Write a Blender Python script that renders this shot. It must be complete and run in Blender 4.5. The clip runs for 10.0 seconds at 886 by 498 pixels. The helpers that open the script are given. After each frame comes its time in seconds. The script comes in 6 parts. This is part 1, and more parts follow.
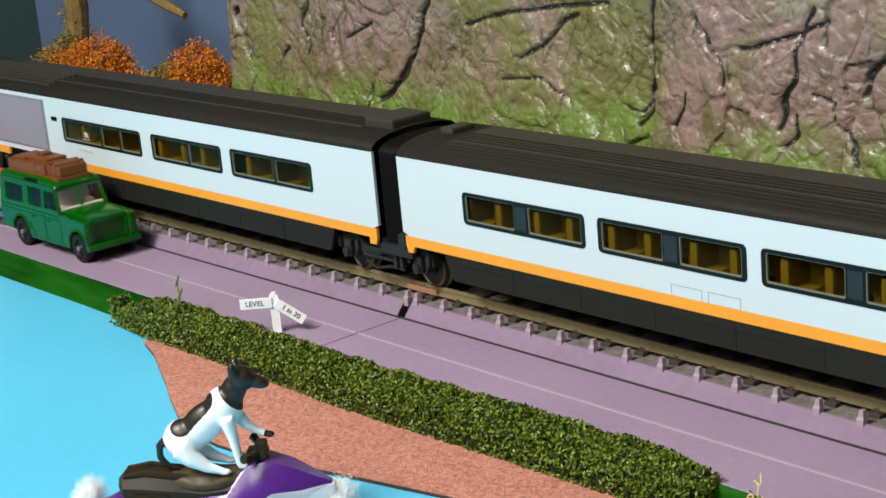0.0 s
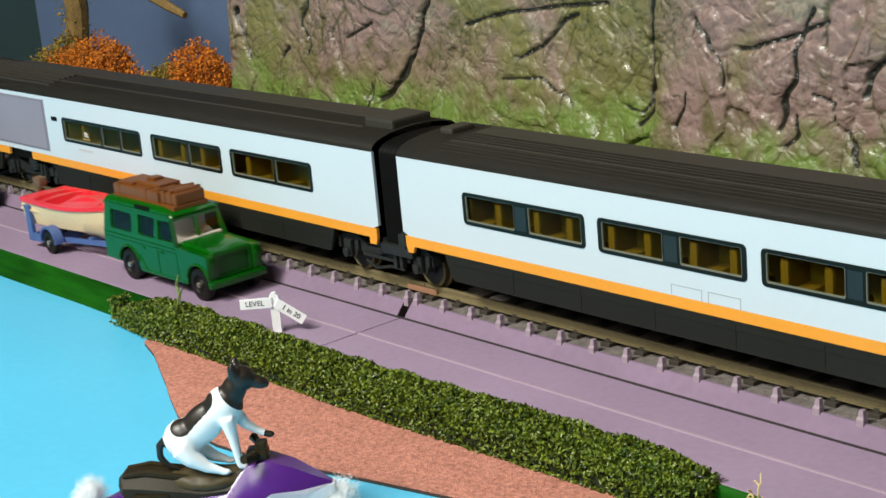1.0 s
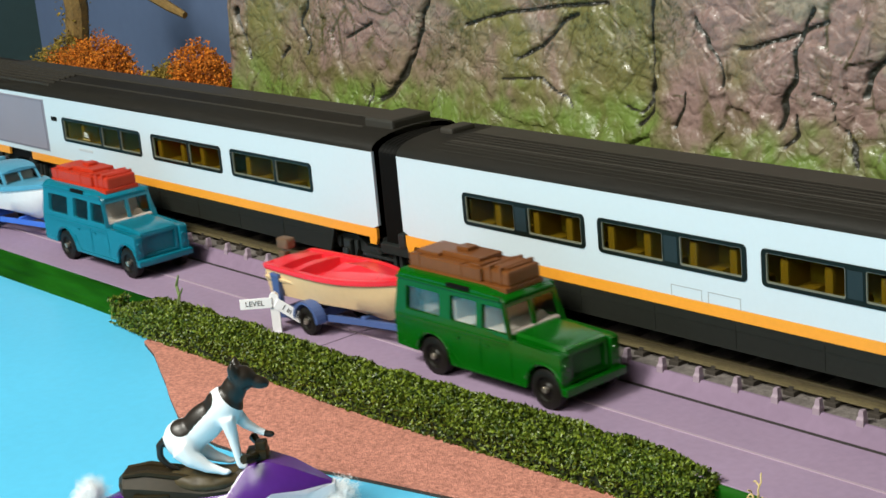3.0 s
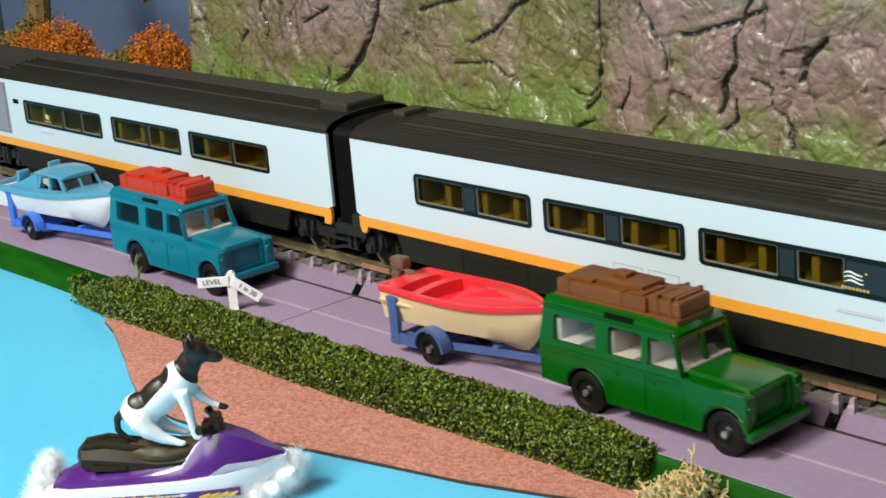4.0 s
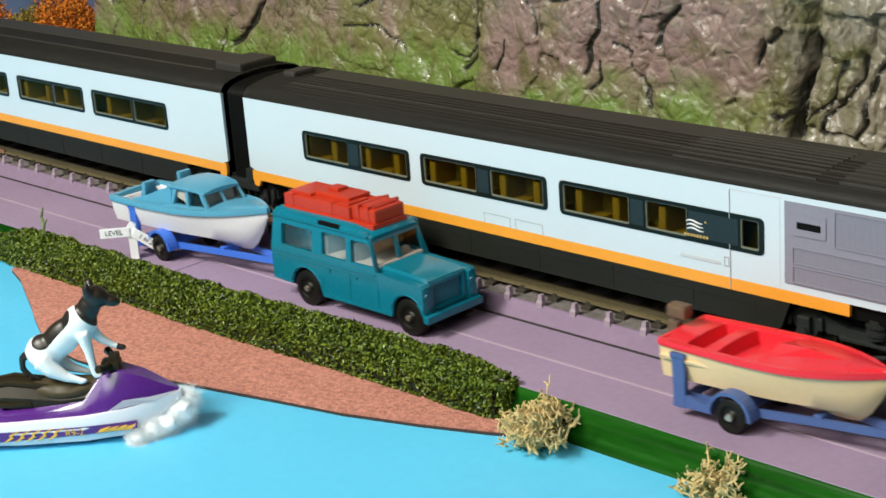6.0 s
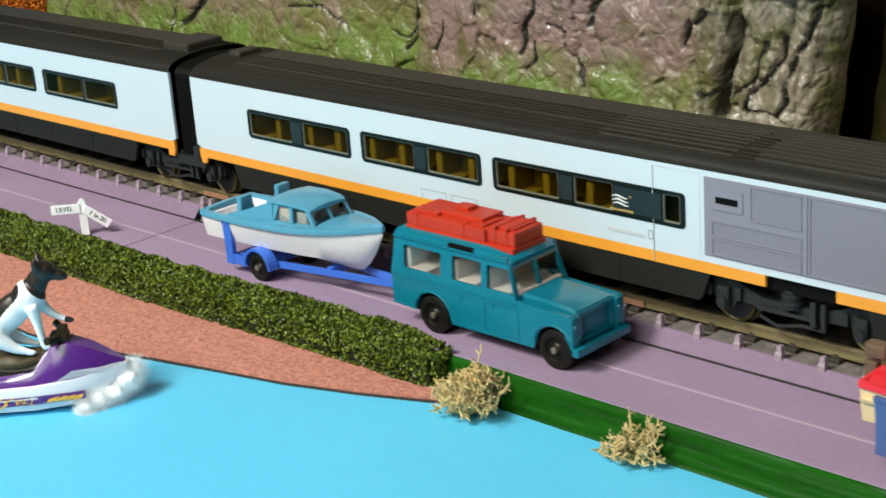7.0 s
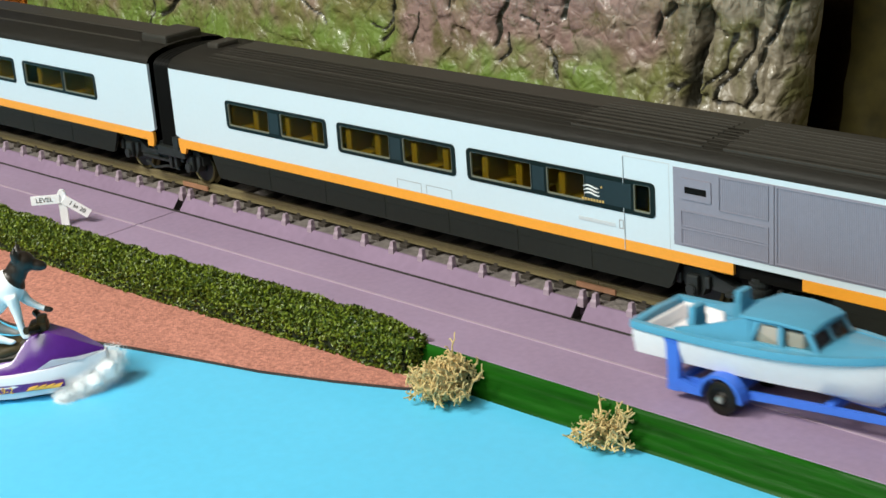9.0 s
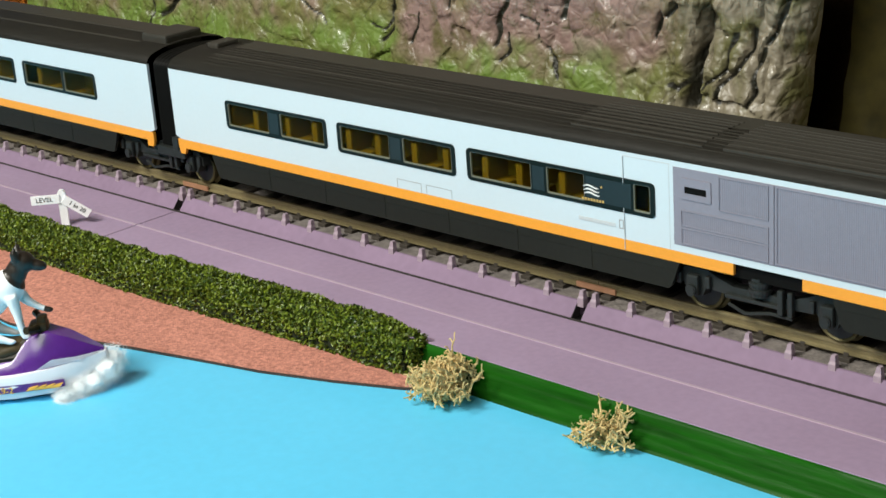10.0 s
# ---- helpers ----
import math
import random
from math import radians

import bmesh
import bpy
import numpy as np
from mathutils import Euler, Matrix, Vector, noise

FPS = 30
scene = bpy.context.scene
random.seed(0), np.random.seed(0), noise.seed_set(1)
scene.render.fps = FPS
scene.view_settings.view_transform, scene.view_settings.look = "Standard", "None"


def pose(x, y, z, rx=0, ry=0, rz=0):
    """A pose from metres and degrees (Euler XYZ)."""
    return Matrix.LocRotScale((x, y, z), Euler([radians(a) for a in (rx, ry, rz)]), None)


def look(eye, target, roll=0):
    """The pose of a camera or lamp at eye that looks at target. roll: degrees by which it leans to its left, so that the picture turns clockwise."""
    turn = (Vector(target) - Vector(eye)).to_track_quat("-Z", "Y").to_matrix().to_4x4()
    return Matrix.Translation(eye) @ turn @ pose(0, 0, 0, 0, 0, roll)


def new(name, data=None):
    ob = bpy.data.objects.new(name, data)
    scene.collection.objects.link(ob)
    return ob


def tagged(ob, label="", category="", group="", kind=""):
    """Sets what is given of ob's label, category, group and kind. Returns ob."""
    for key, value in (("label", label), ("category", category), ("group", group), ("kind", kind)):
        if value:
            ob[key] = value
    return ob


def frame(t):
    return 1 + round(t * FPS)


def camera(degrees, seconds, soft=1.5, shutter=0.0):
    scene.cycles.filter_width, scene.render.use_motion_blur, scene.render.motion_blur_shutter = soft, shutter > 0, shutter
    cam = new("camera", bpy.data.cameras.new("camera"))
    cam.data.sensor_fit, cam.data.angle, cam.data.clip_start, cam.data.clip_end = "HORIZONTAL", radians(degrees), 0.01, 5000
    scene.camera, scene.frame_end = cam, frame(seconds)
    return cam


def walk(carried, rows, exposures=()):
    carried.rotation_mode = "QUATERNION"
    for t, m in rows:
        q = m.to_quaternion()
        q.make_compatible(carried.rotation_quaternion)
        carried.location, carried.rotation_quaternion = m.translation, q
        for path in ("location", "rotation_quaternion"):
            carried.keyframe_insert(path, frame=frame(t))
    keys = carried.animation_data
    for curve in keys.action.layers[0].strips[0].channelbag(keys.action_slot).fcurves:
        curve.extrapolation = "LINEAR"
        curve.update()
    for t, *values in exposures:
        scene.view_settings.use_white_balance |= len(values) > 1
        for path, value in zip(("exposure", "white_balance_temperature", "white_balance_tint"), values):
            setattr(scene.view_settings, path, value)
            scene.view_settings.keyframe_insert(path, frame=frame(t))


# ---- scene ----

MM = 0.001

# ---------------------------------------------------------------- camera
cam = camera(30.0, 10.0, soft=1.6, shutter=0.5)


def cam_row(t, x, y, z, yaw, pitch, roll):
    return (t, pose(x, y, z, 90 + pitch, roll, yaw))


walk(cam, [
    cam_row(0.00, 0.3539, -0.2836, 0.1479, 48.848, -15.863, 5.108),
    cam_row(3.25, 0.3539, -0.2836, 0.1479, 48.848, -15.863, 5.108),
    cam_row(3.50, 0.3577, -0.2849, 0.1488, 48.472, -16.127, 5.032),
    cam_row(4.00, 0.3665, -0.2888, 0.1501, 47.749, -16.530, 4.762),
    cam_row(4.50, 0.3746, -0.2925, 0.1522, 46.979, -17.022, 4.594),
    cam_row(5.00, 0.3827, -0.2957, 0.1539, 46.309, -17.472, 4.437),
    cam_row(5.50, 0.3905, -0.2998, 0.1566, 45.569, -17.993, 4.283),
    cam_row(7.00, 0.4134, -0.3082, 0.1631, 43.790, -19.359, 4.006),
    cam_row(7.41, 0.4194, -0.3102, 0.1653, 43.260, -19.812, 3.964),
    cam_row(10.00, 0.4194, -0.3102, 0.1653, 43.260, -19.812, 3.964)])

# ---------------------------------------------------------------- world, lamps, exposure
world = bpy.data.worlds.new("room_air")
scene.world = world
world.use_nodes = True
world.node_tree.nodes["Background"].inputs[0].default_value = (0.55, 0.52, 0.40, 1)
world.node_tree.nodes["Background"].inputs[1].default_value = 0.02


def area_lamp(name, eye, target, size, watts, colour):
    data = bpy.data.lights.new(name, "AREA")
    data.shape, data.size, data.energy, data.color = "DISK", size, watts, colour
    ob = new(name, data)
    ob.matrix_world = look(eye, target)
    return ob


area_lamp("unseen_lamp", (-0.06, -0.62, 0.68), (0.08, -0.08, 0), 0.26, 10.3, (1.0, 0.985, 0.89))
# fill lamp out of view, added to brighten the upright sides and hulls
area_lamp("unseen_lamp", (0.45, -1.15, 0.95), (0.10, -0.05, 0), 0.8, 10.7, (1.0, 0.985, 0.88))
scene.view_settings.exposure = 0.0


# ---------------------------------------------------------------- materials
def nodes_of(m):
    m.use_nodes = True
    return m.node_tree.nodes, m.node_tree.links, m.node_tree.nodes["Principled BSDF"]


def mat(name, c, rough=0.5, metal=0.0, var=0.12, s1=40.0, s2=700.0, bump=0.05, coat=0.0, c2=None, stretch=None, spec=0.5):
    """A surface with colour varied at two scales and fine relief."""
    m = bpy.data.materials.new(name)
    n, l, p = nodes_of(m)
    tc = n.new("ShaderNodeTexCoord")
    src = tc.outputs["Object"]
    if stretch:
        mp = n.new("ShaderNodeMapping")
        mp.inputs["Scale"].default_value = stretch
        l.new(src, mp.inputs[0])
        src = mp.outputs[0]
    big, fine = n.new("ShaderNodeTexNoise"), n.new("ShaderNodeTexNoise")
    big.inputs["Scale"].default_value, fine.inputs["Scale"].default_value = s1, s2
    big.inputs["Detail"].default_value, fine.inputs["Detail"].default_value = 5, 3
    l.new(src, big.inputs[0]), l.new(src, fine.inputs[0])
    mixf = n.new("ShaderNodeMath")
    mixf.operation = "MULTIPLY_ADD"
    mixf.inputs[1].default_value, mixf.inputs[2].default_value = 0.45, 0.0
    l.new(fine.outputs[0], mixf.inputs[0])
    add = n.new("ShaderNodeMath")
    add.operation = "MULTIPLY_ADD"
    add.inputs[1].default_value = 0.55
    l.new(big.outputs[0], add.inputs[0]), l.new(mixf.outputs[0], add.inputs[2])
    ramp = n.new("ShaderNodeValToRGB")
    lo = [v * (1 - var) for v in c]
    hi = [min(1, v * (1 + var)) for v in (c2 or c)]
    ramp.color_ramp.elements[0].position, ramp.color_ramp.elements[1].position = 0.32, 0.68
    ramp.color_ramp.elements[0].color, ramp.color_ramp.elements[1].color = (*lo, 1), (*hi, 1)
    l.new(add.outputs[0], ramp.inputs[0]), l.new(ramp.outputs[0], p.inputs["Base Color"])
    p.inputs["Metallic"].default_value, p.inputs["Coat Weight"].default_value = metal, coat
    p.inputs["Coat Roughness"].default_value = 0.12
    p.inputs["Specular IOR Level"].default_value = spec
    rr = n.new("ShaderNodeMapRange")
    rr.inputs[3].default_value, rr.inputs[4].default_value = max(0.02, rough - 0.08), min(1, rough + 0.08)
    l.new(big.outputs[0], rr.inputs[0]), l.new(rr.outputs[0], p.inputs["Roughness"])
    if bump:
        b = n.new("ShaderNodeBump")
        b.inputs["Strength"].default_value, b.inputs["Distance"].default_value = bump, 0.0004
        l.new(fine.outputs[0], b.inputs["Height"]), l.new(b.outputs[0], p.inputs["Normal"])
    return m


def leaf_mat(name, a, b, rough=0.55):
    """Foliage whose leaves differ one from another."""
    m = bpy.data.materials.new(name)
    n, l, p = nodes_of(m)
    g = n.new("ShaderNodeNewGeometry")
    ramp = n.new("ShaderNodeValToRGB")
    ramp.color_ramp.elements[0].color, ramp.color_ramp.elements[1].color = (*a, 1), (*b, 1)
    l.new(g.outputs["Random Per Island"], ramp.inputs[0]), l.new(ramp.outputs[0], p.inputs["Base Color"])
    p.inputs["Roughness"].default_value = rough
    return m


def glass_mat(name, tint, gloss=0.08, ior=1.22):
    """A thin tinted pane."""
    m = bpy.data.materials.new(name)
    n, l, p = nodes_of(m)
    out = n["Material Output"]
    n.remove(p)
    tr, gl, mx, fr = (n.new(k) for k in ("ShaderNodeBsdfTransparent", "ShaderNodeBsdfGlossy", "ShaderNodeMixShader", "ShaderNodeFresnel"))
    tr.inputs[0].default_value = (*tint, 1)
    gl.inputs["Roughness"].default_value = gloss
    fr.inputs[0].default_value = ior
    l.new(fr.outputs[0], mx.inputs[0]), l.new(tr.outputs[0], mx.inputs[1]), l.new(gl.outputs[0], mx.inputs[2])
    l.new(mx.outputs[0], out.inputs[0])
    return m


M = dict(
    water=mat("water_paint", (0.105, 0.54, 0.83), 0.4, var=0.05, s1=9, s2=350, bump=0.12),
    road=mat("road_board", (0.295, 0.214, 0.318), 0.66, var=0.11, s1=25, s2=500, bump=0.06),
    ramp=mat("ramp_plastic", (0.222, 0.158, 0.235), 0.75, spec=0.2, var=0.10, s1=30, s2=400, bump=0.05),
    line=mat("pale_strip", (0.39, 0.30, 0.38), 0.4, var=0.06),
    gap_and_shade=mat("groove_and_shade", (0.03, 0.026, 0.024), 0.8),
    bank=mat("bank_green_paint", (0.006, 0.054, 0.003), 0.36, var=0.7, s1=70, s2=420, bump=0.5, stretch=(0.12, 1, 1), spec=0.07),
    ballast=mat("ballast_grey", (0.16, 0.14, 0.13), 0.85, var=0.45, s1=300, s2=1600, bump=0.9),
    sleeper=mat("sleeper_plastic", (0.040, 0.033, 0.026), 0.6, var=0.2),
    lug=mat("grey_sleeper_end", (0.30, 0.235, 0.285), 0.6, var=0.12),
    rail=mat("rail_steel", (0.20, 0.165, 0.085), 0.42, metal=0.25, var=0.2, s1=60),
    copper=mat("rail_joiner_metal", (0.42, 0.22, 0.13), 0.4, metal=0.3, var=0.2),
    white=mat("coach_white", (0.54, 0.63, 0.685), 0.32, var=0.02, s1=20, bump=0.02),
    orange=mat("coach_orange", (0.78, 0.32, 0.03), 0.4, var=0.06, s1=60),
    skirt=mat("coach_skirt", (0.011, 0.012, 0.009), 0.6, var=0.2, spec=0.25),
    roof=mat("coach_roof", (0.034, 0.031, 0.025), 0.6, var=0.14, s1=30, bump=0.06, spec=0.35, stretch=(0.2, 1, 1)),
    black=mat("black_plastic", (0.0035, 0.0035, 0.003), 0.6, var=0.2, spec=0.1),
    frame=mat("window_black", (0.005, 0.009, 0.007), 0.35, var=0.2, bump=0.01, spec=0.2),
    pillar=mat("window_pillar", (0.016, 0.028, 0.032), 0.4, var=0.1, bump=0.01, spec=0.25),
    rim=mat("pane_edge", (0.16, 0.165, 0.13), 0.35, var=0.1),
    panel=mat("equipment_grey", (0.22, 0.215, 0.265), 0.5, var=0.06),
    seat=mat("coach_seat", (0.23, 0.145, 0.022), 0.6, var=0.15),
    interior=mat("coach_interior", (0.26, 0.215, 0.034), 0.7, var=0.15),
    bogie=mat("bogie_plastic", (0.018, 0.021, 0.020), 0.45, var=0.25, spec=0.35),
    tyre_metal=mat("wheel_metal", (0.085, 0.072, 0.028), 0.5, metal=0.5, var=0.2),
    logo=mat("logo_white", (0.75, 0.75, 0.72), 0.4, var=0.04),
    gold=mat("logo_gold", (0.55, 0.36, 0.10), 0.4, var=0.04),
    seam_dark=mat("seam_shadow_grey", (0.30, 0.31, 0.32), 0.5, var=0.08),
    seam=mat("seam_grey", (0.50, 0.53, 0.55), 0.5, var=0.05),
    green_car=mat("green_enamel", (0.001, 0.080, 0.002), 0.25, var=0.12, s1=80, s2=900, bump=0.03, coat=0.2, spec=0.35),
    blue_car=mat("blue_enamel", (0.004, 0.155, 0.225), 0.25, var=0.10, s1=80, s2=900, bump=0.03, coat=0.2, spec=0.35),
    brown=mat("brown_luggage", (0.15, 0.048, 0.008), 0.42, var=0.15, s1=120),
    red=mat("red_luggage", (0.46, 0.030, 0.008), 0.42, var=0.10, s1=120),
    rubber=mat("black_tyre", (0.007, 0.006, 0.004), 0.45, var=0.2, spec=0.25),
    hub=mat("hub_metal", (0.55, 0.50, 0.42), 0.3, metal=0.8, var=0.1),
    cream_in=mat("cream_interior", (0.60, 0.52, 0.47), 0.45, var=0.05),
    lamp=mat("headlamp", (0.35, 0.36, 0.34), 0.2, var=0.05),
    car_glass=glass_mat("clear_window", (0.88, 0.90, 0.88), 0.06, 1.28),
    pane=glass_mat("tinted_window", (0.70, 0.68, 0.36), 0.05, 1.09),
    red_boat=mat("red_boat_plastic", (0.72, 0.022, 0.035), 0.3, var=0.06, s1=60),
    cream=mat("cream_hull", (0.78, 0.56, 0.31), 0.35, var=0.05, s1=60),
    blue_boat=mat("blue_boat_plastic", (0.085, 0.31, 0.46), 0.33, var=0.06, s1=60),
    white_hull=mat("white_hull", (0.82, 0.79, 0.80), 0.35, var=0.04, s1=60),
    trailer_dark=mat("slate_blue_trailer", (0.060, 0.105, 0.27), 0.4, var=0.10),
    trailer_blue=mat("bright_blue_trailer", (0.045, 0.15, 0.62), 0.35, var=0.08),
    motor=mat("brown_motor", (0.13, 0.075, 0.04), 0.5, var=0.2),
    sign=mat("sign_white", (0.88, 0.88, 0.90), 0.45, var=0.03),
    ink=mat("sign_ink", (0.012, 0.012, 0.016), 0.5),
    cork=mat("cork_sheet", (0.36, 0.132, 0.095), 0.85, var=0.30, s1=900, s2=2600, bump=0.9, c2=(0.59, 0.255, 0.19)),
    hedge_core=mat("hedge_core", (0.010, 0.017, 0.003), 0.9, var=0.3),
    hedge=leaf_mat("hedge_leaves", (0.014, 0.038, 0.001), (0.18, 0.24, 0.016), 0.45),
    lichen=mat("cream_lichen", (0.62, 0.47, 0.21), 0.75, var=0.25, s1=250, s2=900),
    lichen_green=mat("green_lichen", (0.16, 0.22, 0.07), 0.8, var=0.3, s1=250),
    autumn=leaf_mat("orange_foliage", (0.22, 0.060, 0.003), (0.80, 0.25, 0.015), 0.9),
    olive=leaf_mat("olive_foliage", (0.09, 0.070, 0.010), (0.36, 0.25, 0.035), 0.9),
    bark=mat("bark", (0.17, 0.105, 0.03), 0.85, var=0.4, s1=200, s2=900, bump=0.6),
    sky=mat("backdrop_blue", (0.085, 0.130, 0.235), 0.8, var=0.05, s1=6, s2=200, bump=0.02),
    teal=mat("backdrop_teal", (0.035, 0.075, 0.085), 0.8, var=0.08, s1=6, s2=200, bump=0.02),
    ski_white=mat("ski_white", (0.82, 0.82, 0.88), 0.28, var=0.03),
    purple=mat("ski_purple", (0.085, 0.018, 0.195), 0.26, var=0.08, s1=90, coat=0.3),
    ski_seat=mat("ski_seat", (0.024, 0.017, 0.007), 0.35, spec=0.2, var=0.25, s1=120),
    seat_pad=mat("seat_pad", (0.060, 0.044, 0.020), 0.45, spec=0.25, var=0.3, s1=150, s2=600, bump=0.2),
    yellow=mat("decal_yellow", (0.80, 0.44, 0.06), 0.4, var=0.05),
    cotton=mat("cotton_wool", (0.93, 0.95, 0.97), 0.9, var=0.04),
    wall=mat("room_wall", (0.34, 0.33, 0.27), 0.9, var=0.05, s1=2, s2=40),
    wood=mat("baseboard_wood", (0.20, 0.13, 0.08), 0.7, var=0.2, s1=20, s2=200),
    rock_dark=mat("shade_toned_rock", (0.085, 0.068, 0.014), 0.7, var=0.5, s1=35, s2=180, bump=0.6),
    crack=mat("dark_rock_edge", (0.014, 0.013, 0.008), 0.5, var=0.3),
    recess=mat("recess_shade", (0.045, 0.024, 0.010), 0.95, var=0.3, spec=0.1),
)


# ---------------------------------------------------------------- mesh helpers (all in millimetres)
def link_mesh(name, bm, mats, smooth=False):
    bmesh.ops.scale(bm, vec=(MM, MM, MM), verts=bm.verts)
    bmesh.ops.recalc_face_normals(bm, faces=bm.faces)
    me = bpy.data.meshes.new(name)
    bm.to_mesh(me)
    bm.free()
    for m in (mats if isinstance(mats, (list, tuple)) else [mats]):
        me.materials.append(m)
    if smooth:
        me.shade_smooth()
        me.set_sharp_from_angle(angle=radians(38))
    return me


def part(name, bm, m, parent=None, label="", smooth=False, at=None):
    ob = new(name, link_mesh(name, bm, m, smooth))
    if parent:
        ob.parent = parent
    if at:
        ob.matrix_basis = Matrix.Translation(Vector(at) * MM)
    return tagged(ob, label)


def thing(name, at, label, category, group="", kind="", rz=0):
    ob = new(name)
    ob.empty_display_size = 0.005
    ob.matrix_basis = pose(at[0] * MM, at[1] * MM, at[2] * MM, 0, 0, rz)
    return tagged(ob, label, category, group, kind)


def box(bm, x0, x1, y0, y1, z0, z1, bevel=0.0):
    r = bmesh.ops.create_cube(bm, size=1)
    vs = r["verts"]
    for v in vs:
        v.co = Vector(((x0 + x1) / 2 + v.co.x * (x1 - x0), (y0 + y1) / 2 + v.co.y * (y1 - y0), (z0 + z1) / 2 + v.co.z * (z1 - z0)))
    if bevel:
        es = list({e for v in vs for e in v.link_edges})
        r = bmesh.ops.bevel(bm, geom=es, offset=bevel, segments=2, profile=0.6, affect="EDGES")
        vs = list({v for f in r["faces"] for v in f.verts})
    return vs


def B(*a, **k):
    bm = bmesh.new()
    box(bm, *a, **k)
    return bm


def cyl(bm, centre, r, depth, axis="y", seg=24, r2=None, bevel=0.0):
    res = bmesh.ops.create_cone(bm, cap_ends=True, segments=seg, radius1=r, radius2=r if r2 is None else r2, depth=depth)
    turn = {"x": Matrix.Rotation(radians(90), 3, "Y"), "y": Matrix.Rotation(radians(-90), 3, "X"), "z": Matrix.Identity(3)}[axis]
    for v in res["verts"]:
        v.co = turn @ v.co + Vector(centre)
    if bevel:
        es = [e for e in {e for v in res["verts"] for e in v.link_edges} if len(e.link_faces) == 2 and any(len(f.verts) > 4 for f in e.link_faces)]
        bmesh.ops.bevel(bm, geom=es, offset=bevel, segments=2, affect="EDGES")
    return res["verts"]


def rounded(x0, x1, z0, z1, r, n=4):
    pts = []
    for cx, cz, a0 in ((x1 - r, z1 - r, 0), (x0 + r, z1 - r, 90), (x0 + r, z0 + r, 180), (x1 - r, z0 + r, 270)):
        for i in range(n + 1):
            a = radians(a0 + 90 * i / n)
            pts.append((cx + r * math.cos(a), cz + r * math.sin(a)))
    return pts


def plate(bm, outer, holes, y0, y1):
    """An upright plate in the x-z plane, with holes through it, from y0 to y1."""
    edges = []
    for loop in (outer, *holes):
        vs = [bm.verts.new((x, y0, z)) for x, z in loop]
        edges += [bm.edges.new((vs[i], vs[(i + 1) % len(vs)])) for i in range(len(vs))]
    r = bmesh.ops.triangle_fill(bm, edges=edges, use_beauty=True)
    faces = [f for f in r["geom"] if isinstance(f, bmesh.types.BMFace)]
    r = bmesh.ops.extrude_face_region(bm, geom=faces)
    for v in r["geom"]:
        if isinstance(v, bmesh.types.BMVert):
            v.co.y = y1
    return bm


def loft(bm, rings, close=True, caps=True):
    """Skin between rings of points; a ring is closed when close is set."""
    rows = [[bm.verts.new(p) for p in ring] for ring in rings]
    n = len(rows[0])
    for a, b in zip(rows, rows[1:]):
        for i in range(n if close else n - 1):
            bm.faces.new((a[i], a[(i + 1) % n], b[(i + 1) % n], b[i]))
    if caps and close:
        bm.faces.new(rows[0]), bm.faces.new(rows[-1][::-1])
    return rows


def tube(bm, pts, radii, seg=5):
    rings = []
    for i, p in enumerate(pts):
        p = Vector(p)
        d = (Vector(pts[min(i + 1, len(pts) - 1)]) - Vector(pts[max(i - 1, 0)])).normalized()
        side = d.cross(Vector((0.31, 0.52, 0.79))).normalized()
        up = side.cross(d)
        r = radii[i] if isinstance(radii, (list, tuple)) else radii
        rings.append([p + (side * math.cos(a) + up * math.sin(a)) * r for a in [2 * math.pi * k / seg for k in range(seg)]])
    loft(bm, rings)


def words(name, text, size, m, parent, matrix, label=""):
    """Raised lettering; matrix places it in the parent's space."""
    cu = bpy.data.curves.new(name, "FONT")
    cu.body, cu.size, cu.extrude, cu.align_x, cu.align_y = text, size * MM, 0.00003, "CENTER", "CENTER"
    tmp = bpy.data.objects.new(name, cu)
    me = bpy.data.meshes.new_from_object(tmp)
    bpy.data.objects.remove(tmp)
    me.materials.append(m)
    ob = new(name, me)
    ob.parent = parent
    ob.matrix_basis = matrix
    return tagged(ob, label)


def structure(name, bm, m, label="", smooth=False):
    return tagged(part(name, bm, m, None, label, smooth), kind="structure")


def scatter(name, points, normals, size, m, parent, rng, label="", ratio=0.55):
    """Small folded leaves at the points, turned every way."""
    n = len(points)
    d = rng.normal(size=(n, 3)) + np.asarray(normals) * 0.6
    d /= np.linalg.norm(d, axis=1)[:, None]
    e = np.cross(d, rng.normal(size=(n, 3)))
    e /= np.linalg.norm(e, axis=1)[:, None]
    g = np.cross(d, e)
    s = size * rng.uniform(0.6, 1.25, size=(n, 1))
    p = np.asarray(points)
    a, b, c, f = p - d * s * 0.5, p + e * s * ratio * 0.5, p + d * s * 0.5, p - e * s * ratio * 0.5
    mid = p + g * s * 0.18
    v = np.stack([a, b, c, f, mid], 1).reshape(-1, 3) * MM
    k = np.arange(n)[:, None] * 5
    faces = np.concatenate([k + [0, 1, 4], k + [1, 2, 4], k + [2, 3, 4], k + [3, 0, 4]])
    me = bpy.data.meshes.new(name)
    me.from_pydata(v.tolist(), [], faces.tolist())
    me.materials.append(m)
    ob = new(name, me)
    if parent:
        ob.parent = parent
    return tagged(ob, label)


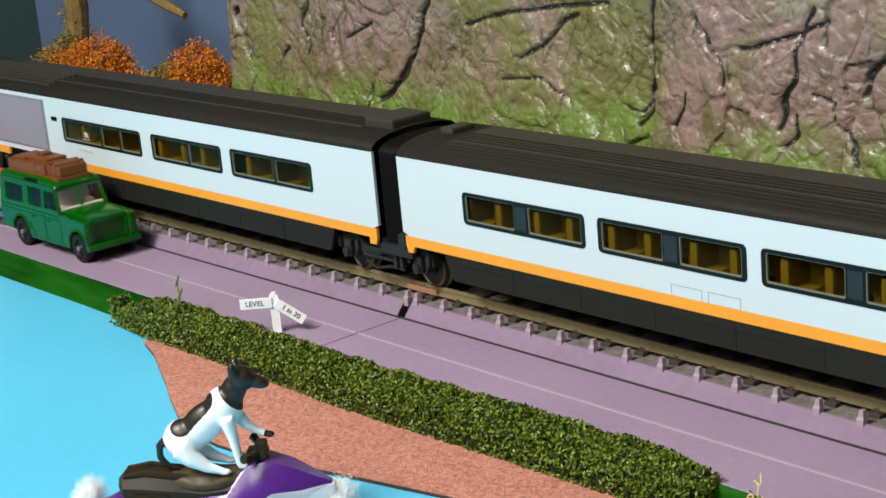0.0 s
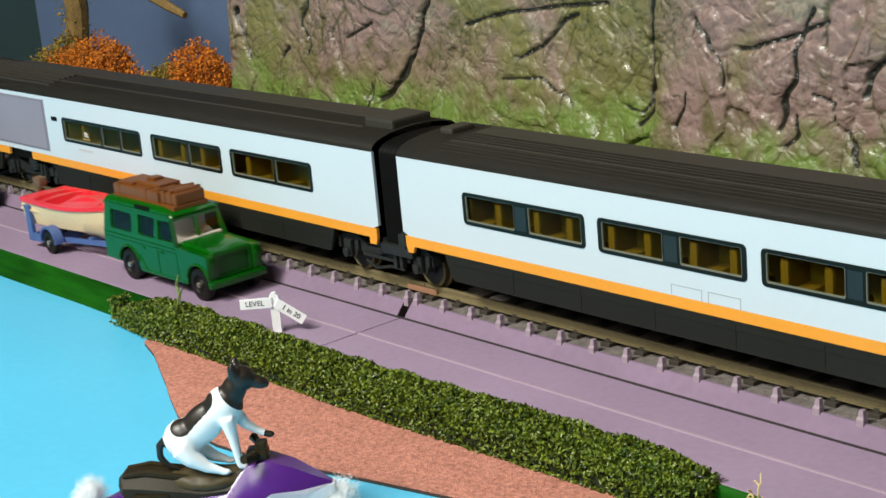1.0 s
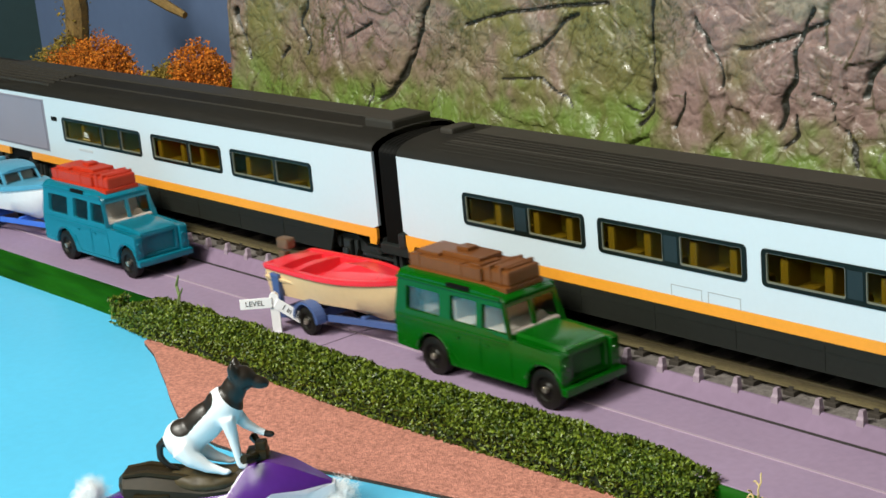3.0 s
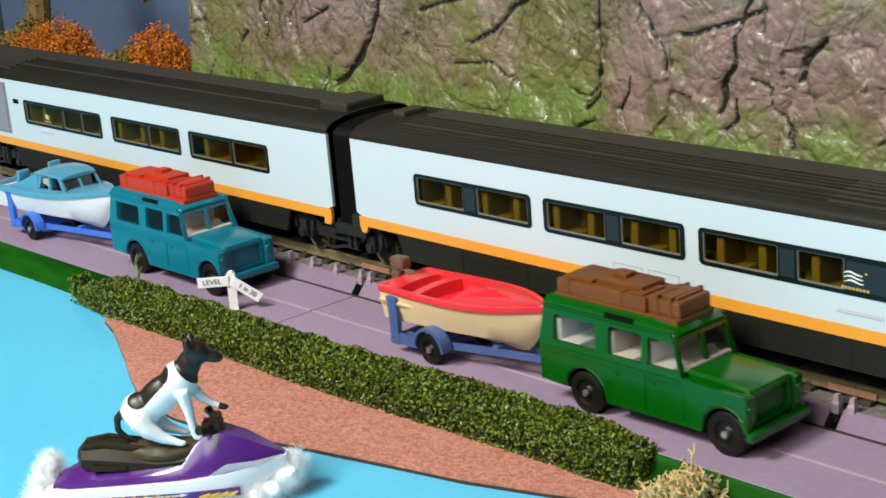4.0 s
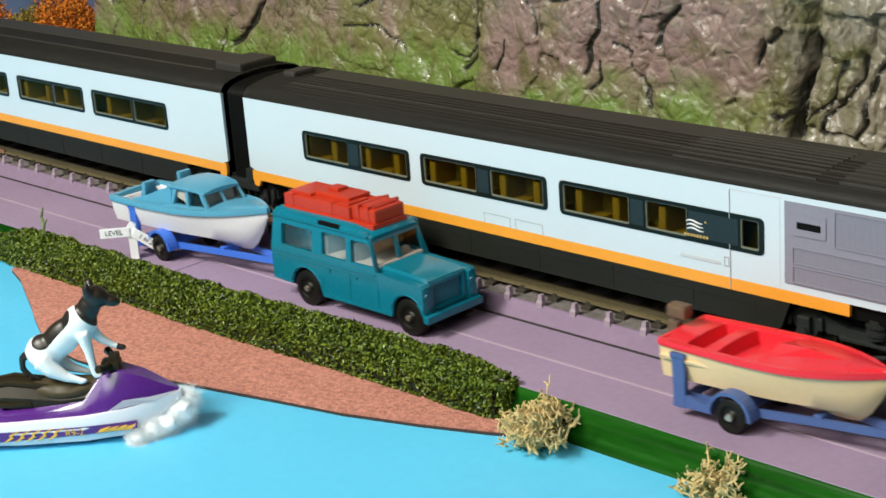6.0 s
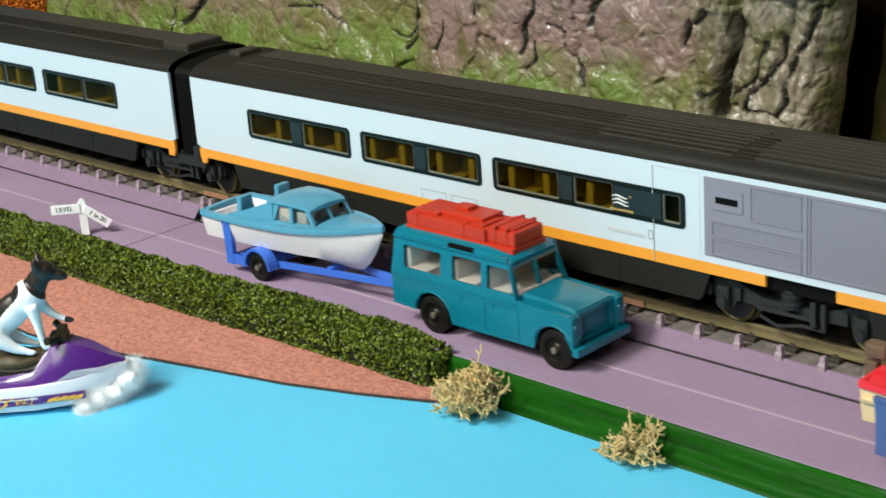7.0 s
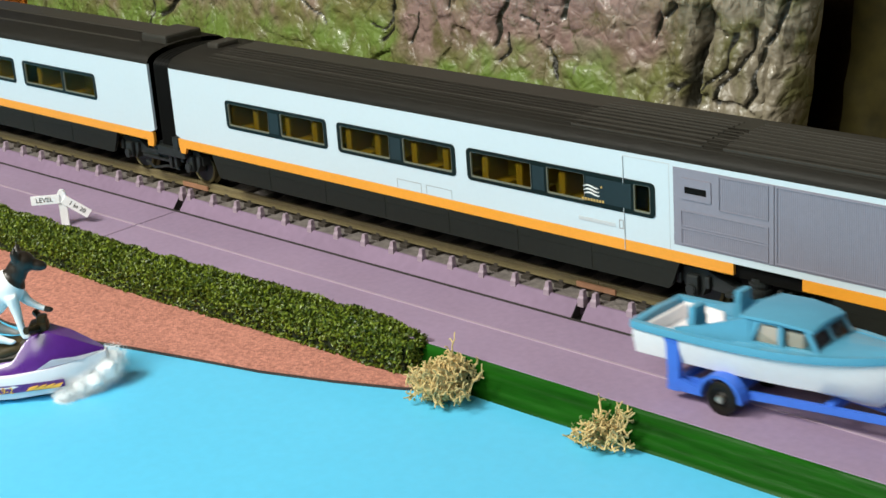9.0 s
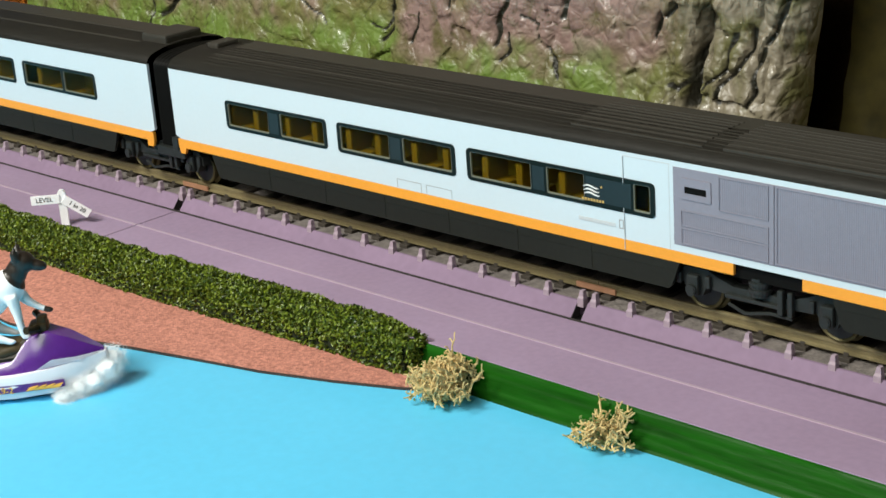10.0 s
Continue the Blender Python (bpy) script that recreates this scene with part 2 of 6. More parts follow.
# ---------------------------------------------------------------- the room and the layout's base
WATER = -8.0
structure("floor", B(-2200, 2200, -2400, 1400, -780, -760), M["wood"])
structure("ceiling", B(-2200, 2200, -2400, 1400, 1650, 1670), M["wall"])
structure("wall_north", B(-2200, 2200, 1400, 1450, -760, 1650), M["wall"])
structure("wall_south", B(-2200, 2200, -2450, -2400, -760, 1650), M["wall"])
structure("wall_west", B(-2250, -2200, -2400, 1400, -760, 1650), M["wall"])
structure("wall_east", B(2200, 2250, -2400, 1400, -760, 1650), M["wall"])
structure("baseboard", B(-900, 800, -420, 240, -40, WATER - 3), M["wood"], "wooden board that carries the model railway")


def water_sheet():
    bm = bmesh.new()
    nx, ny = 120, 45
    rows = [[bm.verts.new((-900 + 1700 * i / nx, -420 + 385 * j / ny, WATER + 0.25 * noise.noise(Vector((i * 0.35, j * 0.35, 3)))))
             for i in range(nx + 1)] for j in range(ny + 1)]
    for a, b in zip(rows, rows[1:]):
        for i in range(nx):
            bm.faces.new((a[i], a[i + 1], b[i + 1], b[i]))
    return bm


structure("water", water_sheet(), M["water"], "sky-blue painted water surface, slightly uneven", smooth=True)

ROAD_Y0, ROAD_Y1, SLOT_Y, JOINT = -36.6, -4.5, -20.2, -4.6


def build_road():
    road = thing("road", (0, -21, 0), "lilac-grey model road of flat panels with a pale centre line", "road", kind="structure")
    for x0, x1 in ((-760, JOINT - 0.25), (JOINT + 0.25, 700)):
        part("road_panel", B(x0, x1, ROAD_Y0 + 21, ROAD_Y1 + 21, -3.0, 0, bevel=0.18), M["road"], road)
    for x0, x1 in ((-760, JOINT - 0.3), (JOINT + 0.3, 700)):
        part("centre_line", B(x0, x1, SLOT_Y + 21 - 0.42, SLOT_Y + 21 + 0.42, -0.2, 0.22, bevel=0.12), M["line"], road, "thin pale raised line")
    part("panel_joint", B(JOINT - 0.25, JOINT + 0.25, ROAD_Y0 + 21.3, ROAD_Y1 + 20.7, -3.2, -0.2), M["gap_and_shade"], road)
    part("foot_groove", B(-760, 700, ROAD_Y1 + 20.85, ROAD_Y1 + 21.98, -2.8, 0.05), M["gap_and_shade"], road)
    return road


build_road()


def build_bank():
    """A slope between the road's edge and the water, a little wavy at its foot."""
    bm = bmesh.new()
    rings = []
    for i in range(241):
        x = -760 + 1460 * i / 240
        w = noise.noise(Vector((x * 0.03, 1, 0))) * 0.9
        ring = [(x, ROAD_Y0 - 0.02, -0.25), (x, ROAD_Y0 - 0.5, -0.5)]
        for k in range(1, 13):
            u = k / 12
            groove = 0.14 * math.sin(k * 2.4 + 2 * noise.noise(Vector((x * 0.05, k * 0.3, 6))))
            ring.append((x, ROAD_Y0 - 0.5 - 4.1 * u + w * u + groove, -0.5 + (WATER + 0.9) * u + groove * 0.5))
        rings.append(ring + [(x, ROAD_Y0 - 5.6 + w, WATER - 0.6), (x, ROAD_Y0 - 0.02, WATER - 0.6)])
    loft(bm, rings)
    return bm


structure("embankment", build_bank(), M["bank"], "glossy dark green painted slope beside the road", smooth=True)


def build_cork():
    outline = [(-74, -44), (-72, -50.5), (-60, -54.5), (-46, -61), (-35, -66), (-25, -71), (-10, -77.7), (3.4, -81.5), (15, -82.3), (27, -81), (48, -76.2), (62, -72.4), (81, -67.8),
               (104, -62.5), (125, -55.5), (142, -48.7), (147, -46), (147, -41), (60, -41)]
    bm = bmesh.new()
    vs = [bm.verts.new((x, y, WATER + 0.9)) for x, y in outline]
    f = bm.faces.new(vs)
    r = bmesh.ops.extrude_face_region(bm, geom=[f])
    for v in r["geom"]:
        if isinstance(v, bmesh.types.BMVert):
            v.co.z -= 1.4
    return bm


cork = tagged(part("cork_mat", build_cork(), M["cork"], None, "reddish granular cork sheet lying as a beach on the water"), category="cork mat", kind="structure")
# dark copy, shifted and lowered, as the shadow line along the cork's edge
bm = build_cork()
for v in bm.verts:
    v.co.x, v.co.y, v.co.z = v.co.x + 1.1, v.co.y - 0.6, v.co.z - 0.5
part("edge_shadow", bm, M["gap_and_shade"], cork, "dark sheet for the shadow line along the cork's edge")


# ---------------------------------------------------------------- railway track
BED = 3.8
SEG, PITCH = 168.0, 11.7
RAIL_Y = (6.7, 23.2)
RAIL_TOP = 7.6


def build_track():
    track = thing("railway_track", (0, 15, 0), "model railway track with brown sleepers on a grey ramped bed", "railway track")
    for k in range(-4, 4):
        x0, x1 = k * SEG - 3.6, (k + 1) * SEG - 7.0
        bm = bmesh.new()
        loft(bm, [[(x, ROAD_Y1 - 15 + 1.0, -0.9), (x, ROAD_Y1 - 15 + 1.0, 0.1), (x, -15.2, BED), (x, -14.6, BED + 0.05), (x, -14.6, BED - 0.9),
                   (x, 16, BED - 0.9), (x, 20, -2.5)] for x in (x0, x1)])
        part("ramp_piece", bm, M["ramp"], track, "lilac-grey plastic ramp side with a dark gap at its end")
        # thin dark plates added on both ends, as the shade inside the gap
        for e in (x0 - 0.14, x1 + 0.02):
            bm = bmesh.new()
            loft(bm, [[(x, ROAD_Y1 - 15 + 1.1, -0.9), (x, ROAD_Y1 - 15 + 1.1, 0.0), (x, -15.2, BED - 0.1), (x, -14.7, BED - 0.1), (x, -14.7, -0.9)] for x in (e, e + 0.12)])
            part("gap_shade_plate", bm, M["gap_and_shade"], track, "thin dark plate that puts the gap's shade on the ramp's end")
        bm = bmesh.new()
        nx, ny = 84, 16
        rows = [[bm.verts.new((x0 + (x1 - x0) * i / nx, -14.5 + 30.3 * j / ny, BED - 0.35 + 0.4 * noise.noise(Vector((k * 97 + i * 0.9, j * 0.9, 5)))))
                 for i in range(nx + 1)] for j in range(ny + 1)]
        for a, b in zip(rows, rows[1:]):
            for i in range(nx):
                bm.faces.new((a[i], a[i + 1], b[i + 1], b[i]))
        tagged(part("ballast", bm, M["ballast"], track, "grey granular ballast between sleepers"), kind="stuff")
    # black floor stands in for the shade down in the gaps
    part("gap_floor", B(-680, 660, -19, 16, -3.4, -0.5), M["black"], track)
    sl = link_mesh("sleeper", B(-1.6, 1.6, -10.6, 12.0, BED - 0.7, BED + 0.7, bevel=0.15), M["sleeper"])
    bm = bmesh.new()
    loft(bm, [[(-a, -15.7 + b, z), (a, -15.7 + b, z), (a, -13.9, z), (-a, -13.9, z)] for a, b, z in ((1.0, -0.1, BED - 1.4), (0.95, -0.05, BED + 0.9), (0.75, 0.35, BED + 1.5), (0.62, 0.45, BED + 2.4), (0.5, 0.6, BED + 3.0))])
    lug = link_mesh("sleeper_end", bm, M["lug"])
    bm = bmesh.new()
    loft(bm, [[(-a, 12.2, z), (a, 12.2, z), (a, 13.6, z), (-a, 13.6, z)] for a, z in ((0.9, BED - 0.6), (0.85, BED + 1.2), (0.6, BED + 2.9))])
    far_lug = link_mesh("sleeper_end", bm, M["lug"])
    bm = bmesh.new()
    for y in RAIL_Y:
        for s in (-1, 1):
            box(bm, -0.7, 0.7, y - 15 + s * 0.8 - 0.4, y - 15 + s * 0.8 + 0.4, BED + 0.6, BED + 1.6, bevel=0.12)
    chair = link_mesh("rail_chair", bm, M["sleeper"])
    for k in range(-3, 3):
        for i in range(15):
            x = k * SEG - 1.6 + PITCH * i
            o = new("sleeper", sl)
            o.parent, o.location = track, (x * MM, 0, 0)
            e = new("sleeper_end", lug)
            e.parent, e.location = track, (x * MM, 0, 0)
            g = new("sleeper_end", far_lug)
            g.parent, g.location = track, (x * MM, 0, 0)
            c = new("rail_chair", chair)
            c.parent, c.location = track, (x * MM, 0, 0)
    for y in RAIL_Y:
        for k in range(-4, 4):
            bm = bmesh.new()
            prof = [(-1.0, BED + 1.1), (-1.0, BED + 1.5), (-0.3, BED + 1.8), (-0.3, RAIL_TOP - 1.0), (-0.55, RAIL_TOP - 0.8), (-0.5, RAIL_TOP - 0.08), (-0.35, RAIL_TOP),
                    (0.35, RAIL_TOP), (0.5, RAIL_TOP - 0.08), (0.55, RAIL_TOP - 0.8), (0.3, RAIL_TOP - 1.0), (0.3, BED + 1.8), (1.0, BED + 1.5), (1.0, BED + 1.1)]
            loft(bm, [[(x, y - 15 + a, z) for a, z in prof] for x in (k * SEG - 4.9, (k + 1) * SEG - 5.2)])
            part("rail", bm, M["rail"], track, "tarnished steel rail")
            bm = bmesh.new()
            box(bm, k * SEG - 12.0, k * SEG + 1.0, y - 16.35, y - 15.7, BED + 1.15, BED + 2.7, bevel=0.15)
            box(bm, k * SEG - 12.0, k * SEG + 1.0, y - 14.3, y - 13.65, BED + 1.15, BED + 2.7, bevel=0.15)
            part("rail_joiner", bm, M["copper"], track, "copper-coloured rail joiner")
    return track


build_track()


# ---------------------------------------------------------------- the train
TY = 14.95          # track centre
HW = 17.0           # half width of the coaches
Z_ROOF, Z_WHITE, Z_ORANGE, Z_SKIRT = 47.7, 24.8, 21.9, 14.4
ROOF_H = 4.8        # rise of the roof over the sides


def roof_ring(x, s=1.0, drop=0.0):
    pts = []
    n = 30
    for i in range(n + 1):
        a = math.pi * i / n
        y = -math.cos(a)
        z = math.sin(a) ** 0.75
        rib = 0.10 if i % 2 and 3 < i < n - 3 else 0.0
        pts.append((x, HW * y * s, Z_ROOF + (ROOF_H * z + rib - drop) * s))
    return pts


def coach_window(side, x0, x1, z0, z1, panes):
    """One black window block with its panes set back in it."""
    bm = bmesh.new()
    plate(bm, rounded(x0 - 0.35, x1 + 0.35, z0 - 0.3, z1 + 0.3, 1.3), [rounded(a, b, z0 + 0.6, z1 - 0.6, 0.5, 2) for a, b in panes], -HW - 0.22, -HW + 0.9)
    win = part("window", bm, M["frame"], side, "black window band with tinted panes")
    for a, b in panes:
        bm = bmesh.new()
        plate(bm, rounded(a - 0.02, b + 0.02, z0 + 0.58, z1 - 0.58, 0.5, 2), [rounded(a + 0.26, b - 0.24, z0 + 0.95, z1 - 0.78, 0.4, 2)], -HW - 0.08, -HW + 0.6)
        part("pane_edge", bm, M["rim"], win)
        bm = bmesh.new()
        plate(bm, rounded(a + 0.2, b - 0.2, z0 + 0.8, z1 - 0.7, 0.4, 2), [], -HW + 0.25, -HW + 0.45)
        o = part("pane", bm, M["pane"], win)
        o.visible_shadow = False
    for (a, b), (c, d) in zip(panes, panes[1:]):
        if c - b > 2:
            part("pillar", B(b + 0.6, c - 0.6, -HW - 0.32, -HW - 0.18, z0 + 1.0, z1 - 1.0), M["pillar"], win)
    return win


def wheel_set(bogie, x, r=6.2):
    for s in (-1, 1):
        bm = bmesh.new()
        y = s * 8.25
        cyl(bm, (0, y, 0), r - 0.7, 1.5, seg=36, bevel=0.25)
        cyl(bm, (0, y + s * 1.1, 0), 1.6, 0.9, seg=16, bevel=0.2)
        wheel = part("wheel", bm, M["bogie"], bogie, "dark wheel with a dull metal tyre", smooth=True, at=(x, 0, RAIL_TOP + r))
        bm = bmesh.new()
        loft(bm, [[(q * math.cos(k * math.pi / 20), y + s * w, q * math.sin(k * math.pi / 20)) for q, w in ((r - 0.9, -1.0), (r - 0.9, 1.0), (r - 0.5, 1.25), (r, 1.0), (r, -0.7), (r + 0.8, -1.0), (r + 0.8, -1.6), (r - 0.9, -1.6))]
                  for k in range(41)], caps=False)
        part("tyre", bm, M["tyre_metal"], wheel, "dull olive metal tyre", smooth=True)
    bm = bmesh.new()
    cyl(bm, (0, 0, 0), 0.9, 15, seg=10)
    part("axle", bm, M["tyre_metal"], bogie, at=(x, 0, RAIL_TOP + r))


def build_bogie(coach, xa, xb):
    """A bogie with two wheel sets, side frames, boxes, springs and brake rods."""
    mid = (xa + xb) / 2
    bogie = part("bogie", B(mid - 9, mid + 9, -8, 8, 14.2, 19, bevel=0.4), M["bogie"], coach, "dark grey moulded bogie")
    for s in (-1, 1):
        y0, y1 = sorted((s * 10.4, s * 13.4))
        yo = s * 13.4
        bm = bmesh.new()
        low = 12.2
        prof = [(xa - 5.6, low + 3.2), (xa - 5.2, low + 6.0), (xa - 3, low + 7.8), (xa + 3, low + 8.0), (xa + 6, low + 6.6), (mid - 8, low + 5.0), (mid + 8, low + 5.0), (xb - 6, low + 6.6), (xb - 3, low + 8.0), (xb + 3, low + 7.8),
                (xb + 5.2, low + 6.0), (xb + 5.6, low + 3.2), (xb + 3.4, low + 3.6), (xb + 2.0, low + 0.6), (xb - 2.0, low + 0.6), (xb - 3.4, low + 3.4), (xb - 6, low + 2.8), (mid, low + 2.2), (xa + 6, low + 2.8), (xa + 3.4, low + 3.4),
                (xa + 2.0, low + 0.6), (xa - 2.0, low + 0.6), (xa - 3.4, low + 3.6)]
        plate(bm, prof, [], y0, y1)
        part("side_frame", bm, M["bogie"], bogie)
        for x in (xa, xb):
            bm = bmesh.new()
            box(bm, x - 1.7, x + 1.7, min(yo, yo + s * 1.6), max(yo, yo + s * 1.6), low + 0.9, low + 6.2, bevel=0.5)
            cyl(bm, (x, yo + s * 1.8, low + 2.4), 1.5, 1.4, seg=18, bevel=0.3)
            box(bm, x - 4.9, x - 3.5, min(yo, yo + s * 1.2), max(yo, yo + s * 1.2), low + 3.2, low + 6.4, bevel=0.4)
            box(bm, x + 3.5, x + 4.9, min(yo, yo + s * 1.2), max(yo, yo + s * 1.2), low + 3.2, low + 6.4, bevel=0.4)
            part("axle_box", bm, M["bogie"], bogie, smooth=False)
        bm = bmesh.new()
        for i in range(5):
            cyl(bm, (mid, yo - s * 0.2, low + 5.0 + i * 0.95), 2.9 if i % 2 else 2.5, 0.9, axis="z", seg=20)
        part("spring", bm, M["bogie"], bogie)
        bm = bmesh.new()
        box(bm, mid - 9.5, mid + 6, min(yo, yo + s * 1.0), max(yo, yo + s * 1.0), low + 2.2, low + 3.2, bevel=0.2)
        tube(bm, [(mid - 9, yo, low + 0.4), (mid - 4, yo + s * 0.5, low - 1.0), (mid + 3, yo + s * 0.5, low + 0.6), (mid + 9, yo, low + 0.2)], 0.45, 6)
        box(bm, mid + 5.5, mid + 7.0, min(yo, yo + s * 1.6), max(yo, yo + s * 1.6), low + 1.2, low + 7.4, bevel=0.3)
        box(bm, mid + 8.3, mid + 9.6, min(yo, yo + s * 1.6), max(yo, yo + s * 1.6), low + 1.2, low + 7.4, bevel=0.3)
        part("brake_rod", bm, M["bogie"], bogie)
    for x in (xa, xb):
        wheel_set(bogie, x, 5.5)
    return bogie


def grille(parent, x0, x1, z0, z1, pitch=0.55):
    """A recessed field of fine upright slats."""
    fr = bmesh.new()
    plate(fr, [(x0, z0), (x1, z0), (x1, z1), (x0, z1)], [[(x0 + 0.3, z0 + 0.3), (x1 - 0.3, z0 + 0.3), (x1 - 0.3, z1 - 0.3), (x0 + 0.3, z1 - 0.3)]], -HW - 0.42, -HW)
    g = part("grille", fr, M["panel"], parent, "grey louvre panel of fine upright slats")
    bm = bmesh.new()
    n = int((x1 - x0 - 0.6) / pitch)
    for i in range(n):
        x = x0 + 0.3 + (i + 0.5) * (x1 - x0 - 0.6) / n
        vs = [bm.verts.new(p) for p in ((x - 0.19, -HW - 0.20, z0 + 0.3), (x, -HW - 0.31, z0 + 0.3), (x + 0.19, -HW - 0.20, z0 + 0.3),
                                        (x - 0.19, -HW - 0.20, z1 - 0.3), (x, -HW - 0.31, z1 - 0.3), (x + 0.19, -HW - 0.20, z1 - 0.3))]
        bm.faces.new((vs[0], vs[1], vs[4], vs[3])), bm.faces.new((vs[1], vs[2], vs[5], vs[4]))
    tagged(part("slats", bm, M["panel"], g), kind="stuff")
    return g


def outline_strip(parent, x0, x1, z0, z1, w=0.16, name="hatch_outline"):
    bm = bmesh.new()
    plate(bm, [(x0, z0), (x1, z0), (x1, z1), (x0, z1)], [[(x0 + w, z0 + w), (x1 - w, z0 + w), (x1 - w, z1 - w), (x0 + w, z1 - w)]], -HW - 0.07, -HW + 0.05)
    part(name, bm, M["seam_dark"], parent)


def logo(parent, x, z, s):
    """Three pale waves with a dot, over a golden bar of lettering that stays unread."""
    bm = bmesh.new()
    for i in range(3):
        pts = []
        for k in range(9):
            u = k / 8
            pts.append((x + (u - 0.5) * 6.0 * s + i * 0.15, z + (1.5 - i * 1.15) * s + math.sin(u * math.pi * 1.6 + 0.3) * 0.45 * s + u * 0.5 * s))
        w = 0.36 * s
        loop = [(a, b + w * (0.25 + math.sin(math.pi * k / 8))) for k, (a, b) in enumerate(pts)] + [(a, b - 0.12 * s) for a, b in reversed(pts)]
        plate(bm, loop, [], -HW - 0.37, -HW - 0.28)
    part("wave_mark", bm, M["logo"], parent, "three white wavy strokes")
    bm = bmesh.new()
    cyl(bm, (x + 4.1 * s, -HW - 0.32, z + 2.3 * s), 0.35 * s, 0.1, seg=12)
    for k in range(8):
        a = x - 3.6 * s + k * 1.12 * s
        box(bm, a, a + 0.72 * s, -HW - 0.37, -HW - 0.28, z - 2.75 * s, z - 1.95 * s)
    part("name_bars", bm, M["gold"], parent, "small golden bars")


def build_coach(name, x0, x1, windows, panel, bogies, notch, joint_end, logo_at, dz, label):
    """x0, x1: ends; joint_end: +1 if the shared bogie is at x1, else -1; dz: level of the windows."""
    xm = (x0 + x1) / 2
    coach = thing(name, (xm, TY, 0), label, "railway carriage", group="carriages of the train")
    L = lambda x: x - xm
    # sides
    for near in (True, False):
        holes = [rounded(L(a) + 0.4, L(b) - 0.4, 32.5 + dz, 40.3 + dz, 1.0) for a, b, _ in windows]
        bm = bmesh.new()
        out = [(L(x0), Z_WHITE + 1.0), (L(x0) + 2.5, Z_WHITE), (L(x1) - 2.5, Z_WHITE), (L(x1), Z_WHITE + 1.0), (L(x1), Z_ROOF), (L(x0), Z_ROOF)]
        plate(bm, out, holes, -HW, -HW + 0.9)
        if not near:
            for v in bm.verts:
                v.co.y *= -1
        side = part("side_wall", bm, M["white"], coach, "white coach side with window openings")
        if near:
            for a, b, panes in windows:
                coach_window(side, L(a), L(b), 32.2 + dz, 40.6 + dz, [(L(c), L(d)) for c, d in panes])
        # orange band, broken over the notch
        bm = bmesh.new()
        spans = [(x0 + 1.0, x1 - 1.0)]
        if notch:
            spans = [(x0 + 1.0, notch[0]), (notch[1], x1 - 1.0)]
        e = x1 - 4.6 if joint_end > 0 else x0 + 1.0
        plate(bm, [(L(e) + (0 if joint_end > 0 else 0.8), Z_ORANGE - 2.0), (L(e) + 2.8, Z_ORANGE - 2.0), (L(e) + 3.6, Z_ORANGE - 0.02), (L(e), Z_ORANGE - 0.02)], [], -HW - 0.10, -HW + 0.85)
        for a, b in spans:
            plate(bm, [(L(a), Z_ORANGE), (L(b), Z_ORANGE), (L(b), Z_WHITE - 0.02), (L(a), Z_WHITE - 0.02)], [], -HW - 0.10, -HW + 0.85)
        if not near:
            for v in bm.verts:
                v.co.y *= -1
        part("orange_band", bm, M["orange"], coach, "warm orange stripe along the lower side")
        # dark skirt between the bogies
        bm = bmesh.new()
        gaps = []
        lo = x0 + 1.5
        for a, b in sorted(bogies + [(-33.1, -0.5)]):
            gaps.append((lo, a - 4.6))
            lo = b + (18.0 if -10 < b < 10 else 5.0)
        gaps.append((lo, x1 - 1.5))
        gaps = [(max(a, x0 + 1.5), min(b, x1 - 1.5)) for a, b in gaps]
        for a, b in gaps:
            if b - a > 4:
                plate(bm, [(L(a), Z_SKIRT + 1.0), (L(a) + 1, Z_SKIRT), (L(b) - 1, Z_SKIRT), (L(b), Z_SKIRT + 1.0), (L(b) + 2.5, Z_ORANGE - 0.02), (L(a) - 2.5, Z_ORANGE - 0.02)], [], -HW + 0.15, -HW + 1.1)
                box(bm, L(a) + 1, L(b) - 1, -HW + 0.08, -HW + 0.16, Z_SKIRT + 4.9, Z_SKIRT + 5.05)
                n = int((b - a) / 24)
                for i in range(1, n):
                    u = L(a) + (b - a) * i / n
                    box(bm, u - 0.12, u + 0.12, -HW + 0.02, -HW + 0.16, Z_SKIRT + 0.6, Z_ORANGE - 1.0)
        if not near:
            for v in bm.verts:
                v.co.y *= -1
        part("skirt", bm, M["skirt"], coach, "dark grey underfloor skirt")
    # roof
    bm = bmesh.new()
    loft(bm, [roof_ring(L(x0) + 0.0, 0.985, 0.2), roof_ring(L(x0) + 1.0), roof_ring(L(x1) - 1.0), roof_ring(L(x1), 0.985, 0.2)], close=False)
    bmesh.ops.solidify(bm, geom=bm.faces[:], thickness=0.8)
    part("roof", bm, M["roof"], coach, "dark grey ribbed roof", smooth=True)
    bm = bmesh.new()
    e = L(x1) - 1 if joint_end > 0 else L(x0) + 1
    d = -joint_end
    a, b = sorted((e, e + d * 13)) if d < 0 else sorted((e + 4, e + 9.5))
    w = 7.5 if d < 0 else 4.5
    box(bm, a, b, -w, w, Z_ROOF + 2.6, Z_ROOF + (7.2 if d < 0 else 6.4), bevel=0.9)
    a, b = sorted((e + d * 13, e + d * 255))
    box(bm, a, b, -8.5, -7.7, Z_ROOF + 3.3, Z_ROOF + 4.5, bevel=0.2)
    box(bm, a, b, -0.5, 9, Z_ROOF + 2.8, Z_ROOF + (5.4 if d < 0 else 4.95), bevel=0.4)
    part("roof_fairing", bm, M["roof"], coach, "raised dark fairing along the roof")
